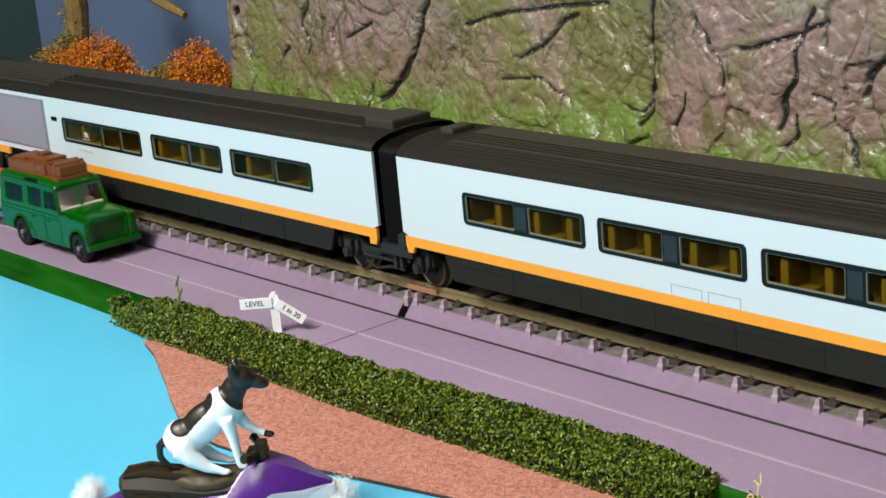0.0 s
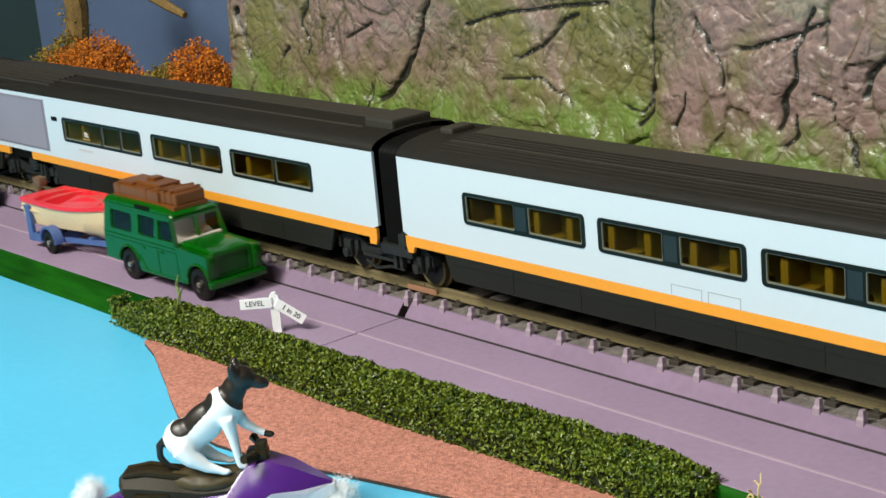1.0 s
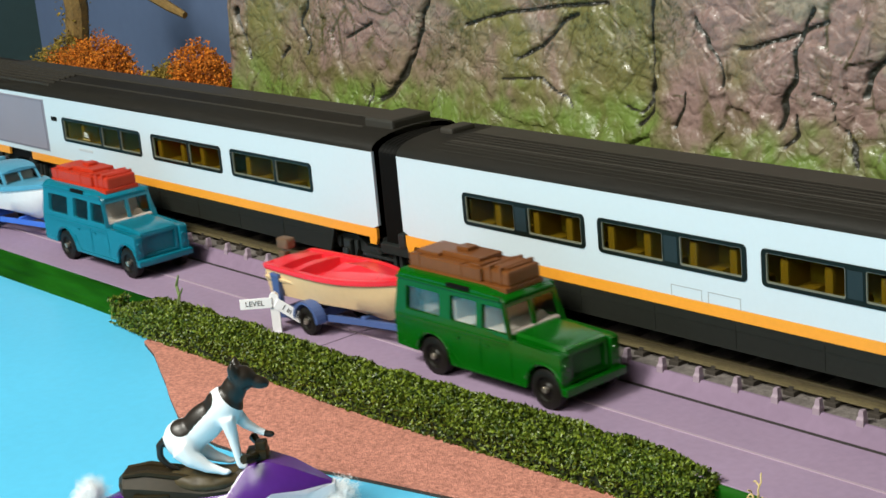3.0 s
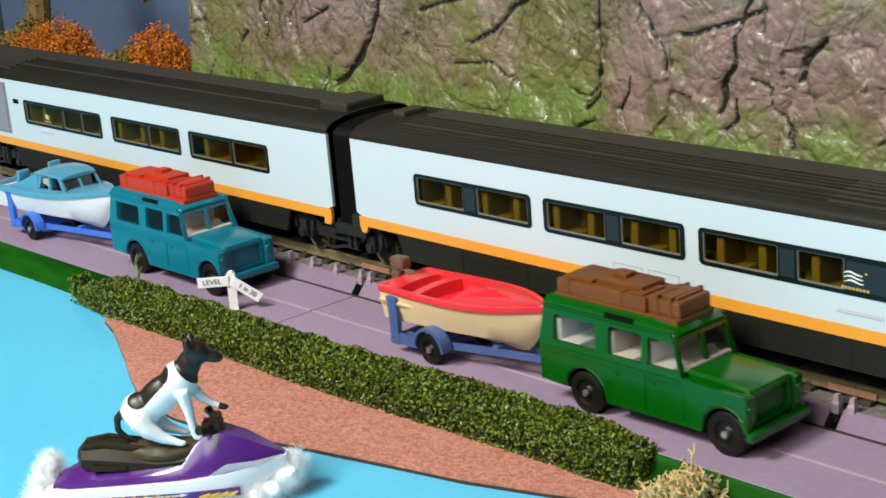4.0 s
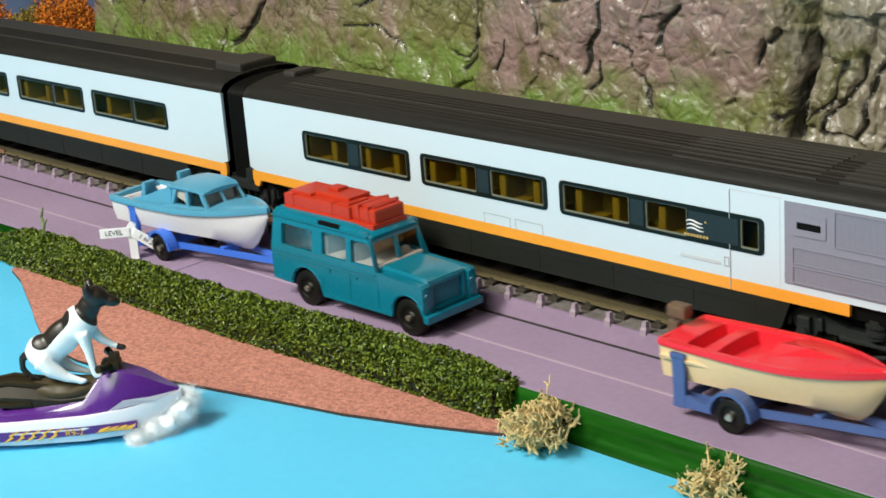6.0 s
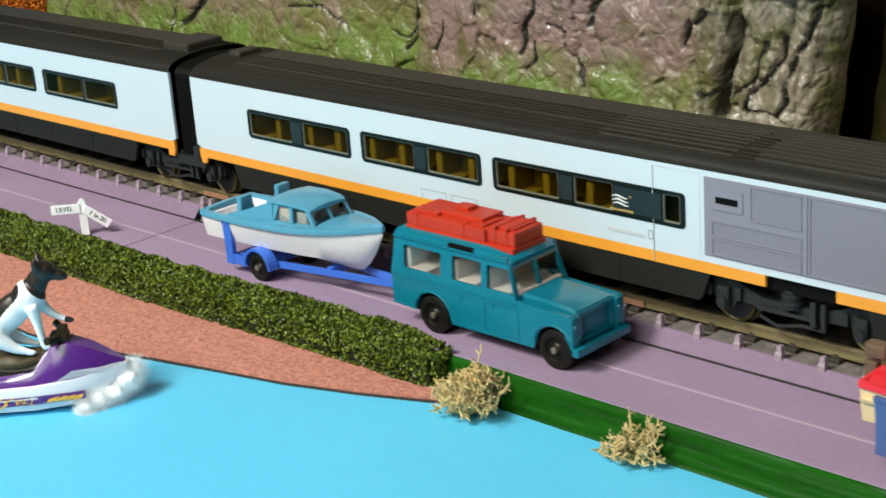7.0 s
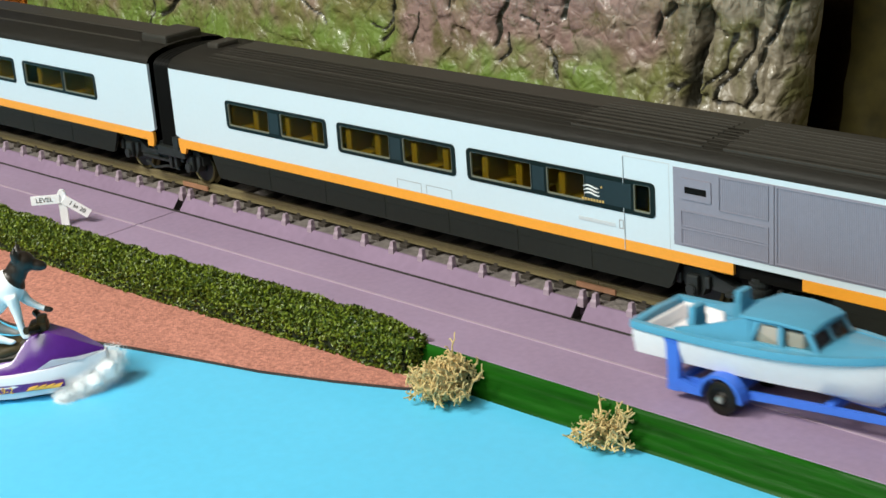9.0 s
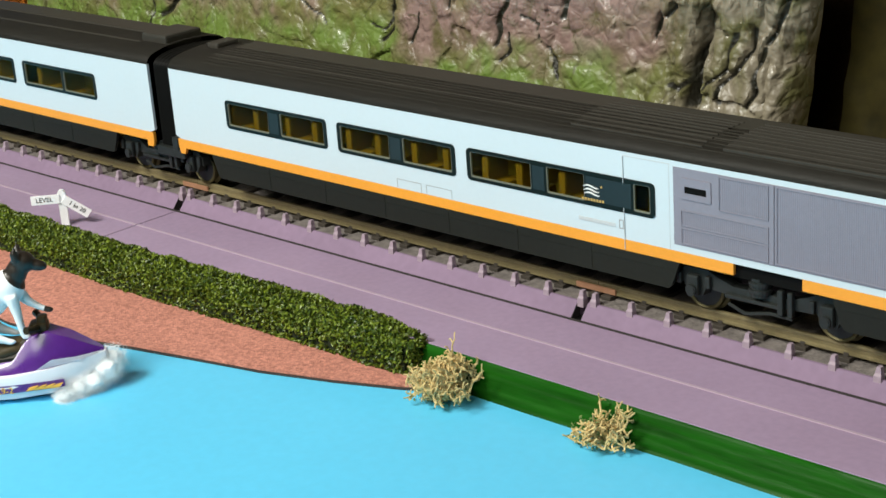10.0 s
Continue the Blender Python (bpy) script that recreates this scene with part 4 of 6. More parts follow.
build_tree("autumn_tree", (-200, 60, 3), [(2, 0, 39, 13), (-3, 2, 46, 11), (5, -1, 32, 13), (8, 2, 42, 10)], M["autumn"], 9000, 1.7,
           "small orange autumn tree beside the rock face", 12, 36, (0.95, 0.95, 0.95))
build_tree("shrub", (-322, 62, 3), [(0, 0, 40, 12), (16, 0, 50, 8), (-16, 0, 34, 10), (8, 2, 36, 13), (24, 3, 40, 9)], M["olive"], 6500, 1.7, "olive-brown shrub of fibrous foliage", 13, 30, (0.87, 0.87, 0.9))
build_tree("shrub", (-228, 64, 3), [(0, 0, 36, 9), (-9, 0, 33, 8), (9, 0, 35, 8)], M["olive"], 4200, 1.7, "low olive-brown shrub between two orange trees", 14, 26, (0.95, 0.95, 1.0))


def build_bare_tree():
    t = thing("bare_tree", (-313, 70, 3), "bare brown tree trunk rising behind orange foliage", "tree")
    t.scale = (0.86, 0.86, 0.94)
    bm = bmesh.new()
    tube(bm, [(0, 0, 0), (3, 0, 30), (1, 0, 52), (5, 0, 66), (2, 0, 84), (-4, 0, 104), (-2, 0, 130)], [8, 7, 6.2, 6.0, 6.8, 5, 3.5], 9)
    tube(bm, [(2, 0, 84), (-14, 0, 92), (-30, 2, 106)], [3.2, 2.2, 1.4], 7)
    tube(bm, [(-1, 0, 104), (40, -3, 90), (80, -5, 78), (104, -6, 72), (118, -6, 68.5)], [3.5, 3.0, 2.6, 2.2, 1.5], 7)
    tube(bm, [(80, -5, 78), (92, -5, 84), (100, -5, 86)], [1.8, 1.4, 0.9], 6)
    part("trunk", bm, M["bark"], t, smooth=True)
    p = np.random.default_rng(5)
    pts = np.stack([p.uniform(-6, 9, 500), p.uniform(-7, 7, 500), p.uniform(40, 100, 500)], 1)
    tagged(scatter("lichen", pts, pts * 0 + (0, -1, 0), 2.0, M["olive"], t, p), kind="stuff")


build_bare_tree()


# ---------------------------------------------------------------- hedge, lichen bushes, sign
def build_hedge():
    h = thing("hedge", (28, -44, WATER + 0.9), "dense low hedge of small dark green leaves beside the road", "hedge")
    rng = np.random.default_rng(21)

    def centre(u):
        return -121 + 231 * u, -0.6 + 4.8 * u + 0.8 * math.sin(u * 9)

    bm = bmesh.new()
    rings = []
    for i in range(47):
        u = i / 46
        x, y = centre(u)
        k = min(1, 0.45 + 6 * u, 0.8 + 4 * (1 - u))
        rings.append([(x, y - 4.3 * k, 0), (x, y - 4.0 * k, 6.2 * k), (x, y - 2.4 * k, 8.6 * k), (x, y + 2.4 * k, 8.6 * k), (x, y + 4.0 * k, 6.2 * k), (x, y + 4.3 * k, 0)])
    loft(bm, rings)
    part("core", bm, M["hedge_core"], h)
    n = 27000
    u = rng.uniform(0, 1, n)
    a = rng.uniform(-0.12, math.pi * 0.98, n)
    pts, nor = [], []
    for ui, ai in zip(u, a):
        x, y = centre(ui)
        k = min(1, 0.5 + 6 * ui, 0.85 + 4 * (1 - ui))
        c, s = math.cos(ai), math.sin(ai)
        rad = 1 + 0.10 * noise.noise(Vector((x * 0.12, ai * 2, 1))) + rng.uniform(-0.10, 0.07)
        yy = -5.2 * k * rad * (abs(c) ** 0.5) * (1 if c > 0 else -1)
        zz = 10.5 * k * rad * abs(s) ** 0.5 * (1 if s > 0 else 0.2)
        pts.append((x + rng.normal() * 0.5, y + yy, max(0.2, zz))), nor.append((0, -c, s))
    for e, s in ((0, -1), (1, 1)):
        x, y = centre(e)
        for _ in range(420):
            v = rng.uniform(-1, 1, 2)
            pts.append((x + s * 2.0 * rng.uniform(0.3, 1.4), y + v[0] * 3.6, 4.5 + v[1] * 4.4)), nor.append((s, 0, 0))
    tagged(scatter("foliage", np.array(pts), np.array(nor), 1.5, M["hedge"], h, rng, ratio=0.6), kind="stuff")
    bm = bmesh.new()
    x, y = centre(0.12)
    tube(bm, [(x, y + 2, 9), (x + 1, y + 2.5, 13), (x - 0.6, y + 3, 16), (x + 1.2, y + 3, 19.5)], [0.6, 0.5, 0.5, 0.25], 5)
    tube(bm, [(x + 1, y + 2.5, 13), (x + 3.5, y + 2.5, 16)], [0.4, 0.2], 5)
    part("stray_twig", bm, M["lichen_green"], h, "olive twig sticking up")
    return h


build_hedge()


def grow(bm, rng, p, d, length, r, depth):
    """A forking twig, drawn as short bent tubes."""
    pts = [Vector(p)]
    for _ in range(3):
        d = (d + Vector(rng.normal(size=3)) * 0.38).normalized()
        if pts[-1].z < 1.6:
            d.z = abs(d.z) + 0.1
        pts.append(pts[-1] + d * length / 3)
    tube(bm, pts, [r, r * 0.92, r * 0.86, r * 0.8], 5)
    if depth:
        for _ in range(3 if rng.uniform() > 0.45 else 2):
            nd = (d + Vector(rng.normal(size=3)) * 1.05).normalized()
            grow(bm, rng, pts[-1], nd, length * rng.uniform(0.62, 0.92), r * 0.84, depth - 1)


def build_lichen(at, seed, stems, length, r, depth, label, green, flat=1.0):
    t = thing("lichen_bush", at, label, "bush", group="lichen bushes at the shore")
    rng = np.random.default_rng(seed)
    bm = bmesh.new()
    for k in range(stems):
        a = 2 * math.pi * k / stems + rng.uniform(-0.4, 0.4)
        tilt = rng.uniform(0.15, 1.25)
        d = Vector((math.cos(a) * math.sin(tilt), math.sin(a) * math.sin(tilt), math.cos(tilt)))
        grow(bm, rng, (d.x * 1.5, d.y * 1.5, 0.4), d, length, r, depth)
    for v in bm.verts:
        v.co.z = max(0.2, v.co.z * flat)
    part("twig_tangle", bm, M["lichen"], t, "tangled cream lichen twigs", smooth=True)
    if green:
        p, nn = blob_points(rng, [(0, 0, 2, 5), (-4, -1, 2, 4)], green)
        p[:, 2] = np.abs(p[:, 2])
        tagged(scatter("moss", p, nn, 1.1, M["lichen_green"], t, rng), kind="stuff")
    return t


build_lichen((156.5, -47.5, WATER + 0.1), 31, 24, 4.1, 0.40, 4, "rounded cream lichen bush standing at the shore", 150, 1.22)
build_lichen((203.5, -43.5, WATER + 0.1), 35, 11, 3.5, 0.38, 3, "straggly cream lichen with green at its foot", 380, 1.15)


def build_sign():
    s = thing("gradient_sign", (-25.2, -33.0, 0), "white gradient post with one level and one sloping arm", "sign", rz=48)
    bm = bmesh.new()
    plate(bm, [(-1.25, -6), (1.25, -6), (1.25, 10.9), (0.5, 11.7), (-0.5, 11.7), (-1.25, 10.9)], [], -0.8, 0.8)
    part("post", bm, M["sign"], s, smooth=False)
    part("arm", B(-9.6, -0.6, -1.25, -0.85, 7.6, 10.6, bevel=0.1), M["sign"], s, "level white arm")
    bm = B(0.2, 9.6, -1.25, -0.85, -1.5, 1.5, bevel=0.1)
    bmesh.ops.transform(bm, matrix=Matrix.Translation((0.3, 0, 9.0)) @ Matrix.Rotation(radians(37), 4, "Y"), verts=bm.verts)
    part("arm", bm, M["sign"], s, "sloping white arm")
    s.scale = (1.02, 1.02, 1.02)
    words("lettering", "LEVEL", 2.1, M["ink"], s, pose(-5.4 * MM, -1.31 * MM, 9.1 * MM, 90, 0, 0))
    words("lettering", "1 in 20", 2.1, M["ink"], s, Matrix.Translation((0.3 * MM, -1.31 * MM, 9.0 * MM)) @ Matrix.Rotation(radians(37), 4, "Y") @ pose(5.2 * MM, 0, 0.1 * MM, 90, 0, 0))
    return s


build_sign()


# ---------------------------------------------------------------- vehicles
def arc(cx, cz, r, a0, a1, n=10):
    return [(cx + r * math.cos(radians(a0 + (a1 - a0) * i / n)), cz + r * math.sin(radians(a0 + (a1 - a0) * i / n))) for i in range(n + 1)]


WHEELS = []


def toy_wheel(parent, x, y, r, w, hub_r):
    """A black wheel with a bright axle end; it turns, so it stands at its own centre."""
    s = -1 if y < 0 else 1
    bm = bmesh.new()
    prof = [(0.02, 0.40), (r * 0.24, 0.40), (r * 0.34, 0.24), (r * 0.55, 0.24), (r * 0.62, 0.46), (r * 0.88, 0.5), (r, 0.38), (r, -0.38), (r * 0.88, -0.5), (0.3, -0.5)]
    seg = 32
    loft(bm, [[(a * math.cos(2 * math.pi * k / seg), s * b * w, a * math.sin(2 * math.pi * k / seg)) for a, b in prof] for k in range(seg)] + [], close=False, caps=False)
    bm.verts.ensure_lookup_table()
    n = len(prof)
    for i in range(n - 1):
        a, b = (seg - 1) * n + i, (seg - 1) * n + i + 1
        bm.faces.new((bm.verts[a], bm.verts[b], bm.verts[i + 1], bm.verts[i]))
    wheel = part("wheel", bm, M["rubber"], parent, "black plastic wheel", smooth=True, at=(x, y, r))
    bm = bmesh.new()
    cyl(bm, (0, s * w * 0.5, 0), hub_r, w * 0.36, seg=14, bevel=0.15)
    part("hub", bm, M["hub"], wheel, "bright axle end", smooth=True)
    WHEELS.append((wheel, (x, y, r), parent))
    return wheel


def build_land_rover(paint, luggage_mat, label):
    """A toy estate car; front axle at the origin, 66 mm long."""
    car = thing("off_road_car", (0, SLOT_Y, 0), label, "toy car", group="toy cars on the road")
    car.scale = (0.965, 0.965, 0.965)
    hw = 10.4
    WB = 42.6
    out = [(-57.6, 6.0), (-57.6, 15.6), (-56.2, 25.6), (-55.6, 26.3), (-15.6, 26.3), (-12.2, 15.9), (5.0, 15.3), (6.0, 14.6), (6.3, 6.6)]
    out += arc(0, 5.0, 6.5, 12, 172) + [(-7.0, 4.2), (-35.6, 4.2)] + arc(-WB, 5.0, 6.5, 8, 170) + [(-49.4, 5.6)]
    holes = [rounded(-52.8, -39.0, 16.9, 23.4, 0.6, 2), rounded(-34.8, -24.4, 16.9, 23.8, 0.6, 2),
             [(-22.4, 17.1), (-12.9, 17.1), (-14.6, 23.6), (-22.4, 23.6)]]
    lean = lambda z: max(0, z - 16) * 0.10
    for s in (-1, 1):
        bm = bmesh.new()
        plate(bm, out, holes, -hw, -hw + 1.0)
        for v in bm.verts:
            v.co.y += lean(v.co.z)
        if s > 0:
            for v in bm.verts:
                v.co.y *= -1
        side = part("body_side", bm, paint, car)
        bm = bmesh.new()
        y0 = -hw - 0.22
        box(bm, -57.0, -12.5, y0, -hw + 0.2, 14.6, 15.3, bevel=0.15)
        box(bm, -57.0, -13.0, y0 + 0.05, -hw + 0.2, 13.5, 13.8)
        box(bm, -34.0, -8.5, y0 + 0.05, -hw + 0.2, 4.4, 5.3, bevel=0.15)
        for x in (-23.4, -11.8):
            box(bm, x - 0.12, x + 0.12, y0 + 0.1, -hw + 0.2, 5.5, 14.5)
        for x in (-33.0, -21.6):
            box(bm, x, x + 1.6, y0 - 0.15, -hw + 0.2, 12.5, 13.1, bevel=0.1)
        tube(bm, [(-35.4, -hw - 0.05, 10.2), (-34.6, -hw - 0.05, 8.2), (-31.4, -hw - 0.05, 5.0)], 0.32, 5)
        tube(bm, [(x, -hw - 0.05, z) for x, z in arc(-WB, 5.0, 7.0, 20, 165, 12)], 0.38, 5)
        tube(bm, [(x, -hw - 0.05, z) for x, z in arc(0, 5.0, 7.0, 30, 165, 12)], 0.38, 5)
        box(bm, -56.4, -15.2, -hw + 0.45, -hw + 1.3, 25.2, 25.8, bevel=0.15)
        if s > 0:
            for v in bm.verts:
                v.co.y *= -1
        part("side_moulding", bm, paint, car)
        for i, hole in enumerate(holes):
            bm = bmesh.new()
            plate(bm, hole, [], -hw + 0.55, -hw + 0.75)
            for v in bm.verts:
                v.co.y += lean(v.co.z)
            if s > 0:
                for v in bm.verts:
                    v.co.y *= -1
            o = part("side_window", bm, M["car_glass"], car, "clear plastic window")
            o.visible_shadow = False
    # roof with a sloping front
    bm = bmesh.new()
    k = hw - 1.0
    loft(bm, [[(x, -w, z0), (x, -w + 0.1, z1 - 0.9), (x, -w + 1.4, z1), (x, w - 1.4, z1), (x, w - 0.1, z1 - 0.9), (x, w, z0)]
              for x, w, z0, z1 in ((-57.0, k - 0.5, 24.8, 26.6), (-56.2, k, 25.0, 27.3), (-24.0, k, 25.0, 27.5), (-15.4, k, 25.0, 26.4), (-14.4, k - 0.2, 24.6, 25.4))])
    part("roof", bm, paint, car, smooth=True)
    part("roof_vent", B(-36, -27, -k - 0.25, -k + 0.8, 25.7, 26.9, bevel=0.15), M["black"], car, "dark roof vent")
    # windscreen
    bm = bmesh.new()
    hs = [[(-8.6, 16.9), (-0.6, 16.9), (-0.6, 23.6), (-8.3, 23.6)], [(0.6, 16.9), (8.6, 16.9), (8.3, 23.6), (0.6, 23.6)]]
    plate(bm, [(-9.9, 15.4), (9.9, 15.4), (9.3, 25.2), (-9.3, 25.2)], hs, 0, 0.9)
    turn = lambda v: Vector((-12.3 - (v.z - 15.4) * 0.24 - v.y, v.x, v.z))
    for v in bm.verts:
        v.co = turn(v.co)
    part("windscreen_frame", bm, paint, car)
    for hh in hs:
        bm = bmesh.new()
        plate(bm, hh, [], 0.35, 0.55)
        for v in bm.verts:
            v.co = turn(v.co)
        o = part("windscreen", bm, M["car_glass"], car, "clear plastic windscreen")
        o.visible_shadow = False
    # bonnet, wings, nose
    bm = bmesh.new()
    loft(bm, [[(x, -7.6, 14.0), (x, -7.6, z - 0.7), (x, -6.8, z), (x, 6.8, z), (x, 7.6, z - 0.7), (x, 7.6, 14.0)] for x, z in ((-12.6, 17.0), (-4, 16.8), (3.4, 16.3), (4.8, 15.6))])
    part("bonnet", bm, paint, car, smooth=True)
    for s in (-1, 1):
        a, b = sorted((s * 7.3, s * (hw - 0.3)))
        part("wing", B(-12.4, 5.6, a, b, 13.0, 15.35, bevel=0.45), paint, car, smooth=True)
        bm = bmesh.new()
        box(bm, 3.2, 6.25, a, b, 6.4, 15.0, bevel=0.4)
        part("wing_front", bm, paint, car, smooth=True)
        bm = bmesh.new()
        cyl(bm, (6.35, s * 8.8, 12.0), 1.15, 0.6, axis="x", seg=18, bevel=0.2)
        cyl(bm, (6.35, s * 8.8, 9.4), 0.45, 0.4, axis="x", seg=10)
        part("headlight", bm, paint, car, "", smooth=True)
    bm = bmesh.new()
    fr = [(-6.9, 7.0), (6.9, 7.0), (6.9, 15.2), (-6.9, 15.2)]
    plate(bm, fr, [[(-5.8, 8.0), (5.8, 8.0), (5.8, 14.2), (-5.8, 14.2)]], 0, 1.0)
    for v in bm.verts:
        v.co = Vector((5.4 - v.co.y, v.co.x, v.co.z))
    part("grille_frame", bm, paint, car)
    bm = bmesh.new()
    box(bm, 3.6, 4.5, -6.2, 6.2, 7.6, 14.6)
    for i in range(11):
        y = -5.2 + 10.4 * i / 10
        box(bm, 4.4, 4.7, y - 0.12, y + 0.12, 8.0, 14.2)
    part("grille", bm, paint, car)
    part("bumper", B(5.9, 8.0, -10.7, 10.7, 4.9, 7.1, bevel=0.4), paint, car, smooth=True)
    part("tail_panel", B(-58.0, -56.9, -hw + 0.7, hw - 0.7, 6.0, 17.0, bevel=0.2), paint, car)
    bm = bmesh.new()
    plate(bm, [(-9.2, 16.8), (9.2, 16.8), (8.6, 25.6), (-8.6, 25.6)], [[(-7.4, 18.2), (7.4, 18.2), (7.0, 23.8), (-7.0, 23.8)]], 0, 0.9)
    for v in bm.verts:
        v.co = Vector((-57.6 + (v.co.z - 16.8) * 0.12 + v.co.y, v.co.x, v.co.z))
    part("tail_frame", bm, paint, car)
    part("chassis", B(-57.2, 5.6, -hw + 2.9, hw - 2.9, 4.0, 6.4, bevel=0.3), M["black"], car, "dark base plate")
    bm = bmesh.new()
    box(bm, -56.5, -12.5, -hw + 1.3, hw - 1.3, 11.5, 13.0)
    for x0 in (-22.5, -34.5, -52):
        box(bm, x0, x0 + 6.5, -8.8, 8.8, 13.0, 16.8, bevel=0.5)
        box(bm, x0 - 3.0, x0 + 0.4, -8.6, 8.6, 13.2, 22.2, bevel=0.7)
    box(bm, -14.4, -12.6, -8.6, 8.6, 13.0, 17.4, bevel=0.3)
    part("seats", bm, M["cream_in"], car, "cream moulded seats")
    bm = bmesh.new()
    cyl(bm, (-15.6, 4.4, 17.4), 1.9, 0.4, axis="x", seg=18)
    part("steering_wheel", bm, M["cream_in"], car)
    # roof load: cases under straps on one tray
    Zr = 27.0
    load = part("roof_luggage", B(-54.6, -15.8, -6.6, 6.6, Zr - 0.6, Zr + 0.9, bevel=0.3), luggage_mat, car, "moulded load of strapped suitcases")
    for dims in ((-54.3, -25.7, -6.3, 6.0, Zr + 0.7, Zr + 4.5, 0.45), (-25.9, -16.0, -5.5, 6.0, Zr + 0.7, Zr + 4.9, 0.8), (-53.0, -43.8, -4.8, 5.2, Zr + 4.3, Zr + 5.3, 0.35),
                 (-44.0, -29.0, -3.2, 5.2, Zr + 4.3, Zr + 5.9, 0.4), (-41.0, -36.5, -0.6, 3.4, Zr + 5.8, Zr + 6.9, 0.35), (-31.0, -27.0, -5.2, 2.6, Zr + 4.3, Zr + 5.0, 0.25),
                 (-24.6, -17.4, -4.2, 4.8, Zr + 4.7, Zr + 5.5, 0.3)):
        part("suitcase", B(*dims[:6], bevel=dims[6]), luggage_mat, load)
    for x, y0, y1, z1 in ((-22.8, -5.75, 6.2, 5.7), (-18.8, -5.75, 6.2, 5.7), (-50.4, -6.5, 6.2, 4.75), (-33.4, -6.5, 6.2, 4.75)):
        part("strap", B(x - 0.45, x + 0.45, y0, y1, Zr + 0.7, Zr + z1, bevel=0.15), luggage_mat, load)
    for x in (0, -WB):
        for s in (-1, 1):
            toy_wheel(car, x, s * 8.9, 5.3, 3.0, 0.85)
    part("tow_hook", B(-61.2, -57.6, -0.6, 0.6, 5.4, 6.4, bevel=0.2), M["black"], car)
    return car


def build_trailer(m, bar, back, label):
    """A boat trailer; axle at the origin, draw bar bar mm long, rear posts back mm behind."""
    t = thing("boat_trailer", (0, SLOT_Y, 0), label, "toy trailer", group="boat trailers behind the cars")
    t.scale = (1.02, 1.02, 1.02)
    for s in (-1, 1):
        bm = bmesh.new()
        loft(bm, [[(x, y - 0.55, z), (x, y + 0.55, z), (x, y + 0.55, z + 1.7), (x, y - 0.55, z + 1.7)]
                  for x, y, z in ((-back, s * 6.6, 3.6), (4, s * 6.4, 4.0), (bar * 0.45, s * 3.9, 4.6), (bar - 1, s * 0.8, 5.4))])
        part("frame_beam", bm, m, t)
        bm = bmesh.new()
        loft(bm, [[(-back - 1.6 + dx, s * 9.0 - 0.7, z), (-back + 1.6 + dx * 0.4, s * 9.0 - 0.7, z), (-back + 1.6 + dx * 0.4, s * 9.0 + 0.7, z), (-back - 1.6 + dx, s * 9.0 + 0.7, z)]
                  for dx, z in ((0, 2.6), (0.2, 6.5), (-0.2, 13.6), (-0.4, 14.6))])
        box(bm, -back - 2.2, -back + 1.8, s * 9.0 - 0.9, s * 9.0 + 0.9, 14.2, 15.4, bevel=0.3)
        loft(bm, [[(-back, s * 9 - 0.6, 2.8), (-back, s * 9 + 0.6, 2.8), (-back, s * 9 + 0.6, 6.0), (-back, s * 9 - 0.6, 6.0)],
                  [(-5.4, s * 9 - 0.6, 3.0), (-5.4, s * 9 + 0.6, 3.0), (-5.4, s * 9 + 0.6, 4.6), (-5.4, s * 9 - 0.6, 4.6)]])
        part("rear_post", bm, m, t, "upright post that holds the boat")
        bm = bmesh.new()
        outer, inner = arc(0, 4.1, 5.7, 0, 180, 14), arc(0, 4.1, 4.9, 180, 0, 14)
        plate(bm, outer + inner, [], s * 9.0 - 1.7, s * 9.0 + 1.7)
        part("mudguard", bm, m, t)
    part("cross_beam", B(-back - 0.8, -back + 0.8, -8.6, 8.6, 3.4, 5.0, bevel=0.2), m, t)
    part("cross_beam", B(bar * 0.42, bar * 0.42 + 2, -4.2, 4.2, 5.0, 7.0, bevel=0.2), m, t)
    part("axle_beam", B(-1.4, 1.4, -7, 7, 3.6, 6.6, bevel=0.3), m, t)
    bm = bmesh.new()
    box(bm, bar - 3, bar + 2.5, -1.0, 1.0, 5.2, 7.0, bevel=0.3)
    part("coupling", bm, m, t)
    bm = bmesh.new()
    cyl(bm, (0, 0, 4.3), 0.5, 18, seg=8)
    part("axle", bm, M["hub"], t)
    for s in (-1, 1):
        toy_wheel(t, 0, s * 9.0, 4.0, 2.4, 0.85)
    return t


def hull_rings(length, beam, zg0, zg1, keel, inset=0.0, n=22):
    """Sections from stern (x=0) to bow; each runs gunwale - chine - keel - chine - gunwale."""
    rings, edge = [], []
    for i in range(n + 1):
        u = i / n
        b = beam * (0.90 + 0.10 * math.sin(min(1, u / 0.45) * math.pi / 2)) * (1 - max(0, (u - 0.42) / 0.58) ** 2.7) + 0.02
        zg = zg0 + (zg1 - zg0) * u ** 1.6
        rise = max(0, (u - 0.84) / 0.16) ** 1.7
        zk = keel + (zg - 1.6 - keel) * rise
        zc = zk + (2.2 + 1.6 * u) * (1 - rise)
        x = length * u
        rk = x - 0.0
        cb = b * (0.86 - 0.30 * u)
        rings.append([(x, b, zg), (rk, (b + cb) / 2 + 0.25, (zg + zc) / 2), (rk, cb, zc), (rk, cb * 0.45, (zc + zk) / 2), (rk, 0, zk), (rk, -cb * 0.45, (zc + zk) / 2), (rk, -cb, zc),
                      (rk, -(b + cb) / 2 - 0.25, (zg + zc) / 2), (x, -b, zg)])
        edge.append((x, b, zg))
    return rings, edge


